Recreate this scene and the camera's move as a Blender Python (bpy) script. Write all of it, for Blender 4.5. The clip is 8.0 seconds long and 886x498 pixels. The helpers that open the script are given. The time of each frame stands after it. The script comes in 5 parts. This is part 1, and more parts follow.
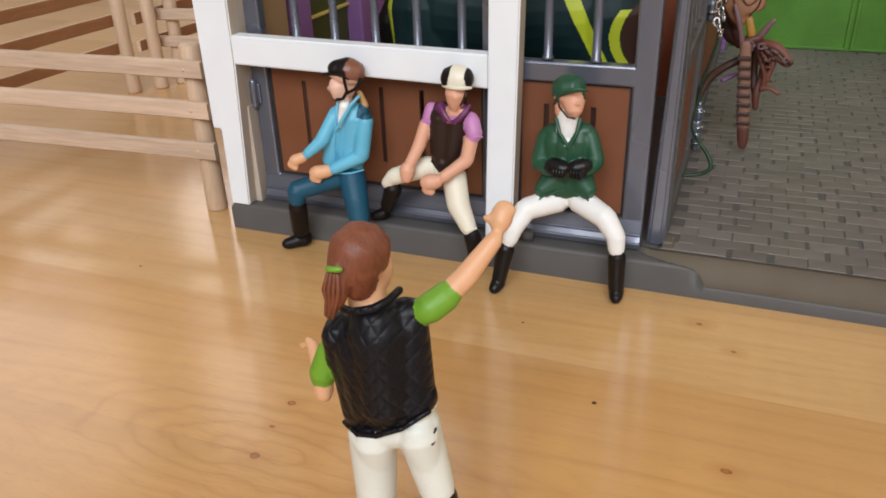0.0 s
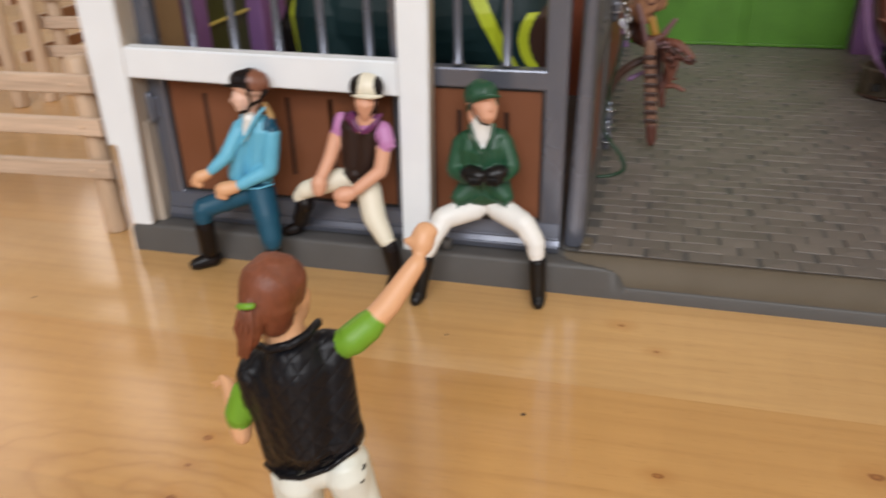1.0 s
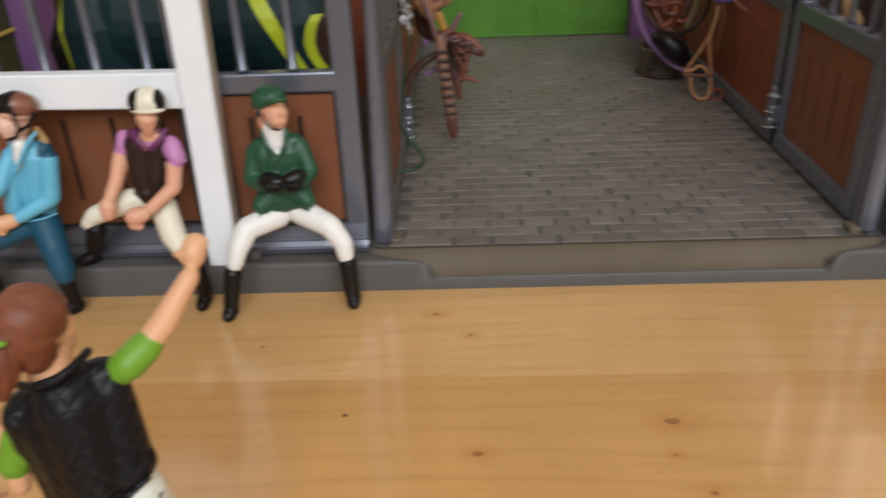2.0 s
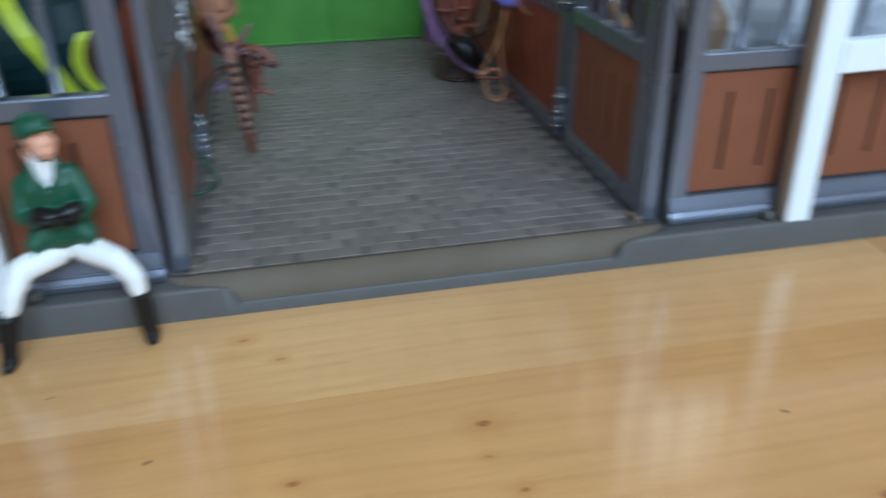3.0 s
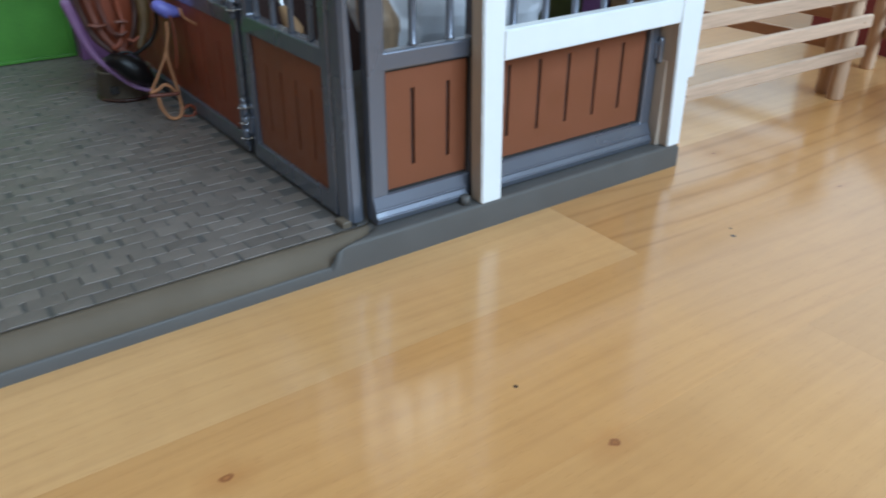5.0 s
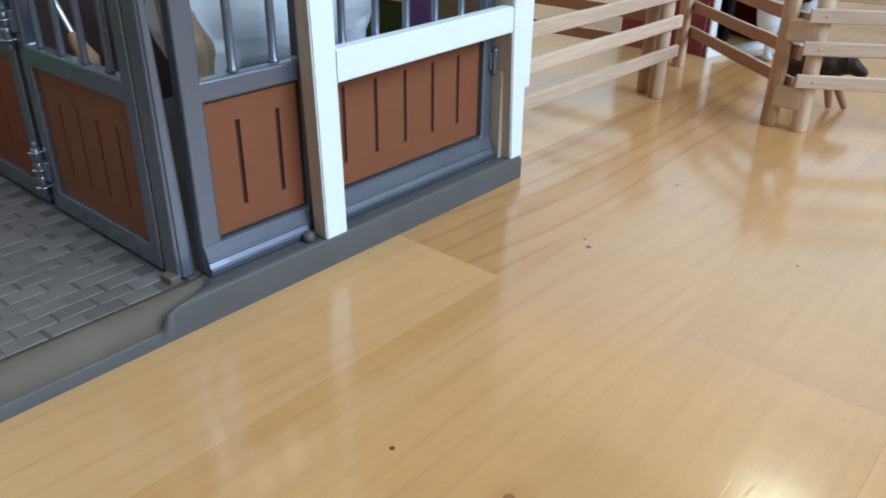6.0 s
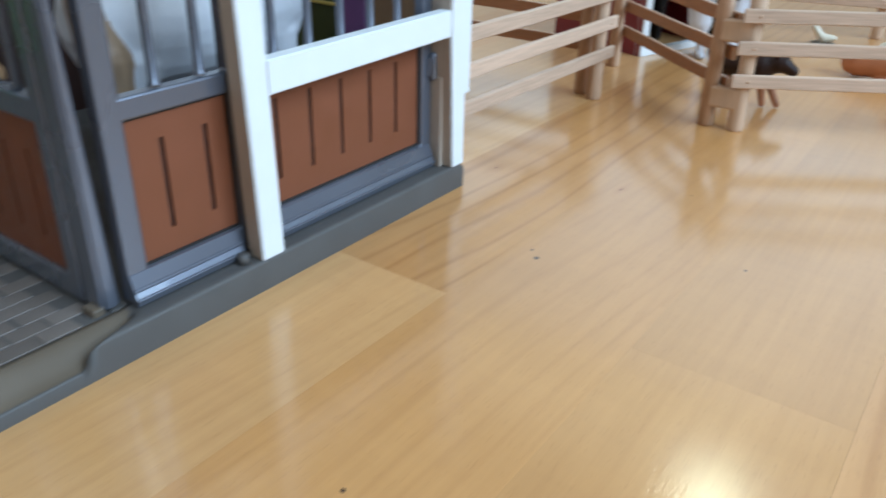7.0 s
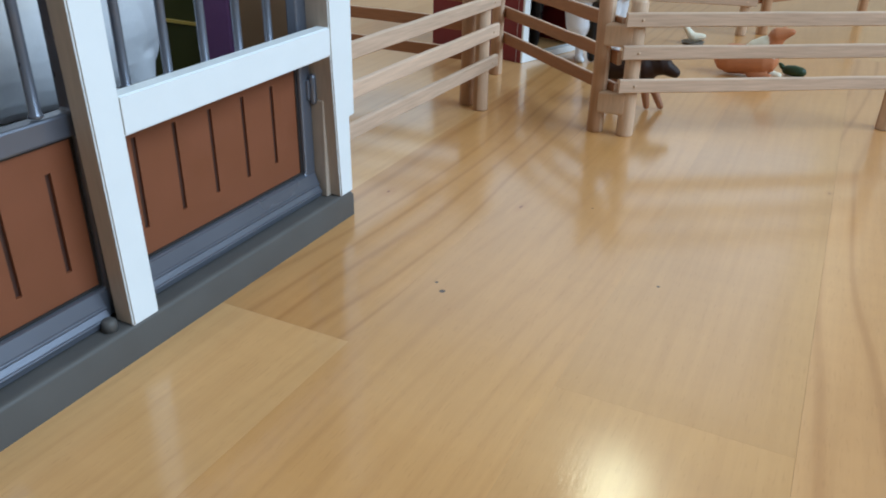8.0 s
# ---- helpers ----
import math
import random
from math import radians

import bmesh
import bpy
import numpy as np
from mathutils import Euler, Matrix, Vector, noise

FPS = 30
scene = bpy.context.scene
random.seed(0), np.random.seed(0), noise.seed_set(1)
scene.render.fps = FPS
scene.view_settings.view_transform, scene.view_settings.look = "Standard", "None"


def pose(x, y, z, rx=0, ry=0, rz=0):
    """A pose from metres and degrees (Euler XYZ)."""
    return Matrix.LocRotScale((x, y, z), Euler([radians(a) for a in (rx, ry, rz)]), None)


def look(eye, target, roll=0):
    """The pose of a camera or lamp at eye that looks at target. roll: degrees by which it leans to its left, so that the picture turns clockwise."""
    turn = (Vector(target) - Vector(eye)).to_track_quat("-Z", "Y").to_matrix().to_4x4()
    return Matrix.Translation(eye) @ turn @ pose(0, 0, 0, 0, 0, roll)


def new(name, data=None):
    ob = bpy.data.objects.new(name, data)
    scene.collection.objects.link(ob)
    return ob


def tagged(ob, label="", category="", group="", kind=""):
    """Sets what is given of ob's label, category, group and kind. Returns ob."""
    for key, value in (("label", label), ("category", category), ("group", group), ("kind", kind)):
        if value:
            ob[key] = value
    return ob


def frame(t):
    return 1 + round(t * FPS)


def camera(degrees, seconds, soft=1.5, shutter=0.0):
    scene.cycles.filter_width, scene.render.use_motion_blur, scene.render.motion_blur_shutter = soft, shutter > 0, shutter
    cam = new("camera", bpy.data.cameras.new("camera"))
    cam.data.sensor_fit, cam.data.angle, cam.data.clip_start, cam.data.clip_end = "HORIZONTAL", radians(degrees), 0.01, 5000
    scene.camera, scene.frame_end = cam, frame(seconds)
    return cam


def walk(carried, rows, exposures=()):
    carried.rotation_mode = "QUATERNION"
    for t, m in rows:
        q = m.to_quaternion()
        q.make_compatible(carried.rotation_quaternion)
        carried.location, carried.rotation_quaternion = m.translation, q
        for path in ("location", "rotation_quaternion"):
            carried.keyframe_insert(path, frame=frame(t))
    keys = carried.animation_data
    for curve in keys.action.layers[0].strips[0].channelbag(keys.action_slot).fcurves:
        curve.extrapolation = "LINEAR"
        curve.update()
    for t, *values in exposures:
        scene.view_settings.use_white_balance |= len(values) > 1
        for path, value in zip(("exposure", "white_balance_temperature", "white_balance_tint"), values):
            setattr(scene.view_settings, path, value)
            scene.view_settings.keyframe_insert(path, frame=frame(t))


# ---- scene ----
cam = camera(59.0, 8.0, soft=1.8, shutter=0.8)
# seconds; eye in centimetres; yaw to the left of +y, pitch, roll in degrees
PATH = [
    (0.0, 1.585, 2.413, 12.794, 21.82, -27.40, -1.90),
    (0.2, 1.582, 2.421, 12.796, 21.79, -27.40, -1.90),
    (0.5, 1.533, 2.573, 12.828, 21.29, -27.49, -1.89),
    (0.8, 1.369, 2.906, 12.841, 17.34, -27.60, -1.69),
    (1.0, 1.266, 3.114, 12.849, 14.86, -27.67, -1.56),
    (1.2, 1.013, 3.194, 12.819, 10.34, -27.60, -1.09),
    (1.4, 1.179, 3.213, 12.762, 7.25, -27.66, -1.40),
    (1.5, 1.197, 3.215, 12.756, 6.91, -27.67, -1.43),
    (1.7, 1.639, 3.188, 12.704, 5.10, -27.71, -1.89),
    (2.8, 2.853, 3.240, 12.841, -8.17, -27.73, -0.91),
    (3.0, 3.006, 3.526, 12.962, -12.25, -28.02, -0.53),
    (3.2, 3.123, 3.583, 13.001, -18.07, -28.05, -0.47),
    (3.4, 2.936, 3.486, 13.048, -22.25, -27.98, -0.22),
    (3.5, 2.911, 3.473, 13.054, -22.82, -27.97, -0.19),
    (3.7, 2.856, 3.576, 13.104, -25.54, -28.10, -0.02),
    (4.0, 2.865, 3.575, 13.080, -29.18, -28.02, 0.12),
    (4.2, 2.919, 3.733, 13.100, -31.00, -28.04, 0.16),
    (4.5, 2.977, 3.904, 13.121, -32.98, -28.07, 0.21),
    (4.8, 3.120, 4.140, 13.088, -34.08, -28.13, 0.27),
    (5.0, 3.364, 4.542, 13.032, -35.94, -28.23, 0.37),
    (5.1, 3.510, 4.743, 12.950, -37.21, -28.12, 0.42),
    (5.2, 3.836, 5.190, 12.768, -40.04, -27.88, 0.54),
    (6.5, 4.747, 6.905, 12.739, -50.80, -27.48, 0.95),
    (6.8, 5.047, 7.277, 12.761, -52.60, -27.52, 1.17),
    (7.0, 5.400, 7.713, 12.787, -54.71, -27.57, 1.42),
    (7.2, 5.880, 8.114, 12.738, -57.18, -27.37, 1.31),
    (7.5, 6.401, 8.548, 12.685, -59.86, -27.15, 1.19),
    (7.8, 7.093, 9.169, 12.630, -63.06, -27.01, 1.17),
    (8.0, 7.277, 9.334, 12.615, -63.91, -26.97, 1.17),
]


def eye_pose(x, y, z, yaw, pitch, roll):
    return Matrix.Translation((x / 100, y / 100, z / 100)) @ pose(0, 0, 0, 90 + pitch, 0, yaw) @ pose(0, 0, 0, 0, 0, roll)


LOOKS = [(0.0, 0.18, 7050, 19), (1.0, 0.14, 7350, 20), (1.7, 0.04, 7650, 22), (2.8, 0.26, 5250, 5), (3.6, 0.27, 5380, 5), (5.2, 0.26, 5500, 5), (6.3, 0.34, 5350, 5), (7.5, 0.33, 5400, 5), (8.0, 0.05, 5550, 5)]
walk(cam, [(row[0], eye_pose(*row[1:])) for row in PATH], LOOKS)

# ---- world, lights, exposure ----
world = bpy.data.worlds.new("sky")
scene.world = world
world.use_nodes = True
wn = world.node_tree.nodes
sky = wn.new("ShaderNodeTexSky")
sky.sky_type, sky.sun_disc = "NISHITA", False
sky.sun_elevation, sky.sun_rotation = radians(40), radians(120)
wn["Background"].inputs["Strength"].default_value = 0.1
world.node_tree.links.new(sky.outputs[0], wn["Background"].inputs["Color"])

CM = 0.01
MID = 7.37          # the stable's axis, cm
ROOM = (-200.0, 175.0, -170.0, 210.0, 245.0)


def area_lamp(name, eye, target, wide, high, power, tint):
    data = bpy.data.lights.new(name, "AREA")
    data.shape, data.size, data.size_y, data.energy, data.color = "RECTANGLE", wide, high, power, tint
    ob = new(name, data)
    ob.matrix_world = look(eye, target)
    return ob


area_lamp("daylight_south", (0.45, -1.66, 1.5), (0.4, 0, 1.1), 1.8, 1.3, 62, (0.78, 0.91, 1.0))
area_lamp("daylight_north_west", (-1.28, 2.06, 1.45), (-1.28, 0, 1.3), 1.1, 1.2, 8, (1.0, 0.97, 0.90))
area_lamp("daylight_north_east", (1.3, 2.06, 1.45), (1.3, 0, 1.3), 0.6, 1.2, 5.5, (1.0, 0.95, 0.80))
# added weak fill that lifts west-facing panels; its window is unseen
area_lamp("west_fill", (-1.96, 1.2, 1.4), (0, 1.2, 1.3), 1.2, 1.1, 6, (1.0, 0.93, 0.82))
area_lamp("daylight_east", (1.71, 0.37, 1.45), (0, 0.37, 1.25), 0.14, 0.25, 2.1, (1.0, 0.94, 0.60))
# added wide fill for floor sheen in the east, not a known window
area_lamp("east_low_fill", (1.71, 0.9, 0.9), (0, 0.9, 0.84), 1.9, 1.0, 3.7, (1.0, 0.92, 0.66))


# ---- materials ----
def material(name, color, rough=0.5, metal=0.0, vary=0.12, grain=60.0, stain=9.0, bump=0.15, coat=0.0, spread=0.0, spec=0.5, stretch=(1, 1, 1)):
    """Painted or moulded stuff: two scales of tone, fine relief, uneven gloss. grain and stain in features per centimetre-ish."""
    m = bpy.data.materials.new(name)
    m.use_nodes = True
    t = m.node_tree
    n, ln = t.nodes, t.links.new
    b = n["Principled BSDF"]
    co = n.new("ShaderNodeTexCoord")
    fine, wide = n.new("ShaderNodeTexNoise"), n.new("ShaderNodeTexNoise")
    fine.inputs["Scale"].default_value, fine.inputs["Detail"].default_value = grain * 100, 4
    wide.inputs["Scale"].default_value, wide.inputs["Detail"].default_value = stain * 10, 3
    along = n.new("ShaderNodeMapping")
    along.inputs["Scale"].default_value = stretch
    ln(co.outputs["Object"], along.inputs["Vector"])
    ln(along.outputs[0], fine.inputs["Vector"])
    ln(along.outputs[0], wide.inputs["Vector"])
    both = n.new("ShaderNodeMath")
    both.operation = "ADD"
    ln(fine.outputs["Fac"], both.inputs[0])
    ln(wide.outputs["Fac"], both.inputs[1])
    last = both
    if spread:
        info, mul = n.new("ShaderNodeObjectInfo"), n.new("ShaderNodeMath")
        mul.operation, mul.inputs[1].default_value, mul.inputs[2].default_value = "MULTIPLY_ADD", spread, -spread / 2
        ln(info.outputs["Random"], mul.inputs[0])
        last = n.new("ShaderNodeMath")
        ln(both.outputs[0], last.inputs[0])
        ln(mul.outputs[0], last.inputs[1])
    ramp = n.new("ShaderNodeMapRange")
    ramp.inputs["From Min"].default_value, ramp.inputs["From Max"].default_value = 0.6, 1.4
    ramp.inputs["To Min"].default_value, ramp.inputs["To Max"].default_value = 1 - vary, 1 + vary
    ramp.clamp = False
    ln(last.outputs[0], ramp.inputs["Value"])
    mix = n.new("ShaderNodeVectorMath")
    mix.operation = "SCALE"
    mix.inputs[0].default_value = color[:3]
    ln(ramp.outputs[0], mix.inputs["Scale"])
    ln(mix.outputs[0], b.inputs["Base Color"])
    gloss = n.new("ShaderNodeMapRange")
    gloss.inputs["From Min"].default_value, gloss.inputs["From Max"].default_value = 0.3, 0.7
    gloss.inputs["To Min"].default_value, gloss.inputs["To Max"].default_value = max(rough - 0.1, 0.03), min(rough + 0.1, 1)
    ln(wide.outputs["Fac"], gloss.inputs["Value"])
    ln(gloss.outputs[0], b.inputs["Roughness"])
    b.inputs["Metallic"].default_value = metal
    b.inputs["Specular IOR Level"].default_value = spec
    b.inputs["Coat Weight"].default_value = coat
    if bump:
        bp = n.new("ShaderNodeBump")
        bp.inputs["Strength"].default_value, bp.inputs["Distance"].default_value = bump, 0.0004
        ln(fine.outputs["Fac"], bp.inputs["Height"])
        ln(bp.outputs[0], b.inputs["Normal"])
    return m


# floor knots: x, y, half length, half width in cm
KNOTS = [(1.35, 23.13, 0.34, 0.2), (2.35, 21.99, 0.24, 0.16), (-8.22, 16.0, 0.3, 0.2), (-8.05, 14.0, 0.36, 0.28),
         (-8.2, 15.05, 0.24, 0.13), (7.16, 18.11, 0.5, 0.34), (15.19, 13.81, 0.62, 0.3),
         (33.14, 24.58, 0.4, 0.18), (34.37, 19.17, 0.5, 0.14), (7.5, 15.75, 0.3, 0.2), (6.95, 16.95, 0.18, 0.14), (2.42, 17.08, 0.28, 0.17), (42.0, 8.2, 0.2, 0.12)]
# middle and half axes of its arched figure; small dark specks: x, y, radius in cm
FIGURE = (-7.6, 14.2, 1.7, 0.45)
SPECKS = [(-0.86, 18.53, 0.11), (26.86, 18.92, 0.16), (27.3, 19.35, 0.09), (30.49, 12.82, 0.1), (14.68, 16.83, 0.105), (-17.2, 20.9, 0.09), (-3.6, 21.6, 0.07), (35.6, 16.6, 0.07)]


def beech(name, island, tint=(1.0, 1.0, 1.0), figure=0.16):
    """Varnished beech strips: tone by strip, long grain along x, short dark flecks, knots, a thin gloss coat."""
    m = bpy.data.materials.new(name)
    m.use_nodes = True
    t = m.node_tree
    n, ln = t.nodes, t.links.new
    b = n["Principled BSDF"]
    geo = n.new("ShaderNodeNewGeometry")
    if island:
        rnd = geo.outputs["Random Per Island"]
    else:
        rnd = n.new("ShaderNodeObjectInfo").outputs["Random"]
    shift = n.new("ShaderNodeVectorMath")
    shift.operation, shift.inputs[1].default_value = "SCALE", (1, 1, 1)
    comb = n.new("ShaderNodeCombineXYZ")
    big = n.new("ShaderNodeMath")
    big.operation, big.inputs[1].default_value = "MULTIPLY", 7.0
    ln(rnd, big.inputs[0])
    for i in range(3):
        ln(big.outputs[0], comb.inputs[i])
    add = n.new("ShaderNodeVectorMath")
    ln(geo.outputs["Position"], add.inputs[0])
    ln(comb.outputs[0], add.inputs[1])

    def noise_at(sx, sy, scale, detail, warp=0.0):
        mp, tx = n.new("ShaderNodeMapping"), n.new("ShaderNodeTexNoise")
        mp.inputs["Scale"].default_value = (sx, sy, 1)
        tx.inputs["Scale"].default_value, tx.inputs["Detail"].default_value, tx.inputs["Distortion"].default_value = scale, detail, warp
        ln(add.outputs[0], mp.inputs["Vector"])
        ln(mp.outputs[0], tx.inputs["Vector"])
        return tx.outputs["Fac"]

    def ramp(value, stops):
        r = n.new("ShaderNodeValToRGB")
        while len(r.color_ramp.elements) < len(stops):
            r.color_ramp.elements.new(0.5)
        for e, (p, c) in zip(r.color_ramp.elements, stops):
            e.position, e.color = p, (*c, 1)
        ln(value, r.inputs[0])
        return r.outputs[0]

    def mixed(kind, fac, a, c):
        x = n.new("ShaderNodeMix")
        x.data_type, x.blend_type = "RGBA", kind
        if isinstance(fac, float):
            x.inputs["Factor"].default_value = fac
        else:
            ln(fac, x.inputs["Factor"])
        ln(a, x.inputs[6])
        ln(c, x.inputs[7])
        return x.outputs[2]

    tone = ramp(rnd, [(p, tuple(q * w for q, w in zip(c, tint))) for p, c in ((0.0, (0.575, 0.308, 0.108)), (0.35, (0.61, 0.342, 0.127)), (0.7, (0.635, 0.366, 0.142)), (1.0, (0.59, 0.318, 0.114)))])
    cloud = ramp(noise_at(0.6, 1.2, 11, 3, 0.6), [(0.3, (0.89, 0.86, 0.81)), (0.7, (1.06, 1.06, 1.05))])
    grain = ramp(noise_at(0.05, 1.0, 420, 5, 0.3), [(0.3, (0.95, 0.935, 0.91)), (0.65, (1.02, 1.02, 1.02))])
    fleck = ramp(noise_at(0.14, 1.0, 1500, 2), [(0.28, (0.80, 0.74, 0.66)), (0.40, (1, 1, 1))])
    rings = n.new("ShaderNodeTexWave")
    rings.wave_type, rings.bands_direction = "BANDS", "Y"
    rings.inputs["Scale"].default_value, rings.inputs["Distortion"].default_value, rings.inputs["Detail"].default_value, rings.inputs["Detail Scale"].default_value = 30, 24, 2, 0.35
    mp = n.new("ShaderNodeMapping")
    mp.inputs["Scale"].default_value = (0.22, 1, 1)
    ln(add.outputs[0], mp.inputs["Vector"])
    ln(mp.outputs[0], rings.inputs["Vector"])
    ring = ramp(rings.outputs["Fac"], [(0.0, (0.84, 0.78, 0.70)), (0.12, (0.965, 0.95, 0.93)), (0.4, (1.01, 1.01, 1.01))])
    curl = ramp(noise_at(1.0, 0.22, 130, 2, 0.4), [(0.35, (0.98, 0.975, 0.97)), (0.65, (1.01, 1.01, 1.01))])
    col = mixed("MULTIPLY", 1.0, tone, cloud)
    col = mixed("MULTIPLY", 1.0, col, curl)
    col = mixed("MULTIPLY", 1.0, col, grain)
    col = mixed("MULTIPLY", 0.35, col, fleck)
    col = mixed("MULTIPLY", figure, col, ring)
    # knots
    wob = n.new("ShaderNodeTexNoise")
    wob.inputs["Scale"].default_value = 220
    ln(geo.outputs["Position"], wob.inputs["Vector"])
    near = None
    for x, y, a, c in KNOTS:
        sub, mul, leng = n.new("ShaderNodeVectorMath"), n.new("ShaderNodeVectorMath"), n.new("ShaderNodeVectorMath")
        sub.operation, mul.operation, leng.operation = "SUBTRACT", "MULTIPLY", "LENGTH"
        sub.inputs[1].default_value = (x * CM, y * CM, 0)
        mul.inputs[1].default_value = (1 / (a * CM), 1 / (c * CM), 0)
        ln(geo.outputs["Position"], sub.inputs[0])
        ln(sub.outputs[0], mul.inputs[0])
        ln(mul.outputs[0], leng.inputs[0])
        if near is None:
            near = leng.outputs["Value"]
        else:
            least = n.new("ShaderNodeMath")
            least.operation = "MINIMUM"
            ln(near, least.inputs[0])
            ln(leng.outputs["Value"], least.inputs[1])
            near = least.outputs[0]
    uneven = n.new("ShaderNodeMath")
    uneven.operation = "MULTIPLY_ADD"
    ln(wob.outputs["Fac"], uneven.inputs[0])
    uneven.inputs[1].default_value = 1.2
    ln(near, uneven.inputs[2])
    knot = ramp(uneven.outputs[0], [(0.0, (0.72, 0.54, 0.4)), (0.62, (0.66, 0.48, 0.33)), (0.8, (0.42, 0.25, 0.15)), (0.93, (0.7, 0.55, 0.42)), (1.0, (0.9, 0.83, 0.74))])
    far = n.new("ShaderNodeMapRange")
    far.inputs["From Min"].default_value, far.inputs["From Max"].default_value = 1.1, 2.6
    ln(uneven.outputs[0], far.inputs["Value"])
    white = n.new("ShaderNodeRGB")
    white.outputs[0].default_value = (1, 1, 1, 1)
    halo = mixed("MIX", far.outputs[0], knot, white.outputs[0])
    col = mixed("MULTIPLY", 1.0, col, halo)
    # long arched growth lines of one flat-sawn strip
    gx, gy, ga, gc = FIGURE
    sub, mul, leng = n.new("ShaderNodeVectorMath"), n.new("ShaderNodeVectorMath"), n.new("ShaderNodeVectorMath")
    sub.operation, mul.operation, leng.operation = "SUBTRACT", "MULTIPLY", "LENGTH"
    sub.inputs[1].default_value = (gx * CM, gy * CM, 0)
    mul.inputs[1].default_value = (1 / (ga * CM), 1 / (gc * CM), 0)
    ln(geo.outputs["Position"], sub.inputs[0])
    ln(sub.outputs[0], mul.inputs[0])
    ln(mul.outputs[0], leng.inputs[0])
    swirl = n.new("ShaderNodeMath")
    swirl.operation, swirl.inputs[1].default_value = "MULTIPLY_ADD", 3.0
    soft = n.new("ShaderNodeTexNoise")
    soft.inputs["Scale"].default_value = 40
    ln(geo.outputs["Position"], soft.inputs["Vector"])
    ln(soft.outputs["Fac"], swirl.inputs[0])
    ln(leng.outputs["Value"], swirl.inputs[2])
    beat = n.new("ShaderNodeMath")
    beat.operation, beat.inputs[1].default_value = "PINGPONG", 0.5
    ln(swirl.outputs[0], beat.inputs[0])
    line = ramp(beat.outputs[0], [(0.0, (0.80, 0.72, 0.62)), (0.16, (0.95, 0.93, 0.9)), (0.4, (1, 1, 1))])
    fade = n.new("ShaderNodeMapRange")
    fade.inputs["From Min"].default_value, fade.inputs["From Max"].default_value = 2.5, 6.0
    fade.inputs["To Min"].default_value, fade.inputs["To Max"].default_value = 0.6, 0.0
    ln(leng.outputs["Value"], fade.inputs["Value"])
    col = mixed("MULTIPLY", fade.outputs[0], col, line)
    # small dark specks
    dot = None
    for x, y, r in SPECKS:
        away = n.new("ShaderNodeVectorMath")
        away.operation = "DISTANCE"
        away.inputs[1].default_value = (x * CM, y * CM, 0)
        ln(geo.outputs["Position"], away.inputs[0])
        edge = n.new("ShaderNodeMath")
        edge.operation, edge.inputs[1].default_value = "DIVIDE", r * CM
        ln(away.outputs["Value"], edge.inputs[0])
        if dot is None:
            dot = edge.outputs[0]
        else:
            least = n.new("ShaderNodeMath")
            least.operation = "MINIMUM"
            ln(dot, least.inputs[0])
            ln(edge.outputs[0], least.inputs[1])
            dot = least.outputs[0]
    rough_dot = n.new("ShaderNodeMath")
    rough_dot.operation, rough_dot.inputs[1].default_value = "MULTIPLY_ADD", 0.6
    ln(wob.outputs["Fac"], rough_dot.inputs[0])
    ln(dot, rough_dot.inputs[2])
    col = mixed("MULTIPLY", 1.0, col, ramp(rough_dot.outputs[0], [(0.0, (0.04, 0.025, 0.02)), (0.75, (0.08, 0.05, 0.035)), (1.0, (1, 1, 1))]))
    ln(col, b.inputs["Base Color"])
    b.inputs["Roughness"].default_value = 0.42
    b.inputs["Coat Weight"].default_value, b.inputs["Coat Roughness"].default_value = 1.0, 0.14
    bp = n.new("ShaderNodeBump")
    bp.inputs["Strength"].default_value, bp.inputs["Distance"].default_value = 0.055, 0.0006
    ln(noise_at(0.2, 1.0, 1200, 3), bp.inputs["Height"])
    ln(bp.outputs[0], b.inputs["Normal"])
    ln(bp.outputs[0], b.inputs["Coat Normal"])
    return m


BEECH, BEECH_FAR = beech("beech_strip", False), beech("beech_field", True)
BEECH_PALE, BEECH_DEEP, BEECH_PINK, BEECH_FLAME = beech("beech_pale", False, (1.05, 1.08, 1.18), 0.28), beech("beech_deep", False, (0.99, 0.945, 0.88), 0.3), beech("beech_pink", False, (0.97, 0.91, 0.91), 1.0), beech("beech_flame", False, (0.95, 0.91, 0.86), 1.0)
PLASTER = material("white_plaster", (0.43, 0.397, 0.335), 0.8, grain=6, stain=0.3, vary=0.04)
WHITE = material("white_plastic", (0.775, 0.81, 0.835), 0.42, vary=0.03, bump=0.05)
# beige holds the warm shade of the white posts' side faces
SHADED_SIDE = material("white_shaded_side", (0.44, 0.365, 0.295), 0.5, vary=0.14, grain=10, stain=8, bump=0.1, stretch=(1, 1, 0.12))
GREY = material("silver_grey_plastic", (0.15, 0.163, 0.203), 0.32, metal=0.55, vary=0.02, stain=2, bump=0, coat=0.45)
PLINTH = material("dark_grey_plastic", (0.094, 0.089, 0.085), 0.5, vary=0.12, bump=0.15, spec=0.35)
COBBLE = material("taupe_grey_plastic", (0.166, 0.142, 0.126), 0.44, vary=0.3, stain=5, bump=0.25, spread=0.4)
RAMP = material("worn_taupe_plastic", (0.125, 0.099, 0.071), 0.42, vary=0.2, stain=4, bump=0.2)
BROWN = material("brown_plastic_panel", (0.185, 0.060, 0.024), 0.55, vary=0.10, bump=0.12)
RUST = material("reddish_brown_panel", (0.20, 0.044, 0.016), 0.5, vary=0.3, stain=5, bump=0.2)
GREEN = material("leaf_green_plastic", (0.062, 0.195, 0.016), 0.5, vary=0.28, grain=14, stain=6, bump=0.3)
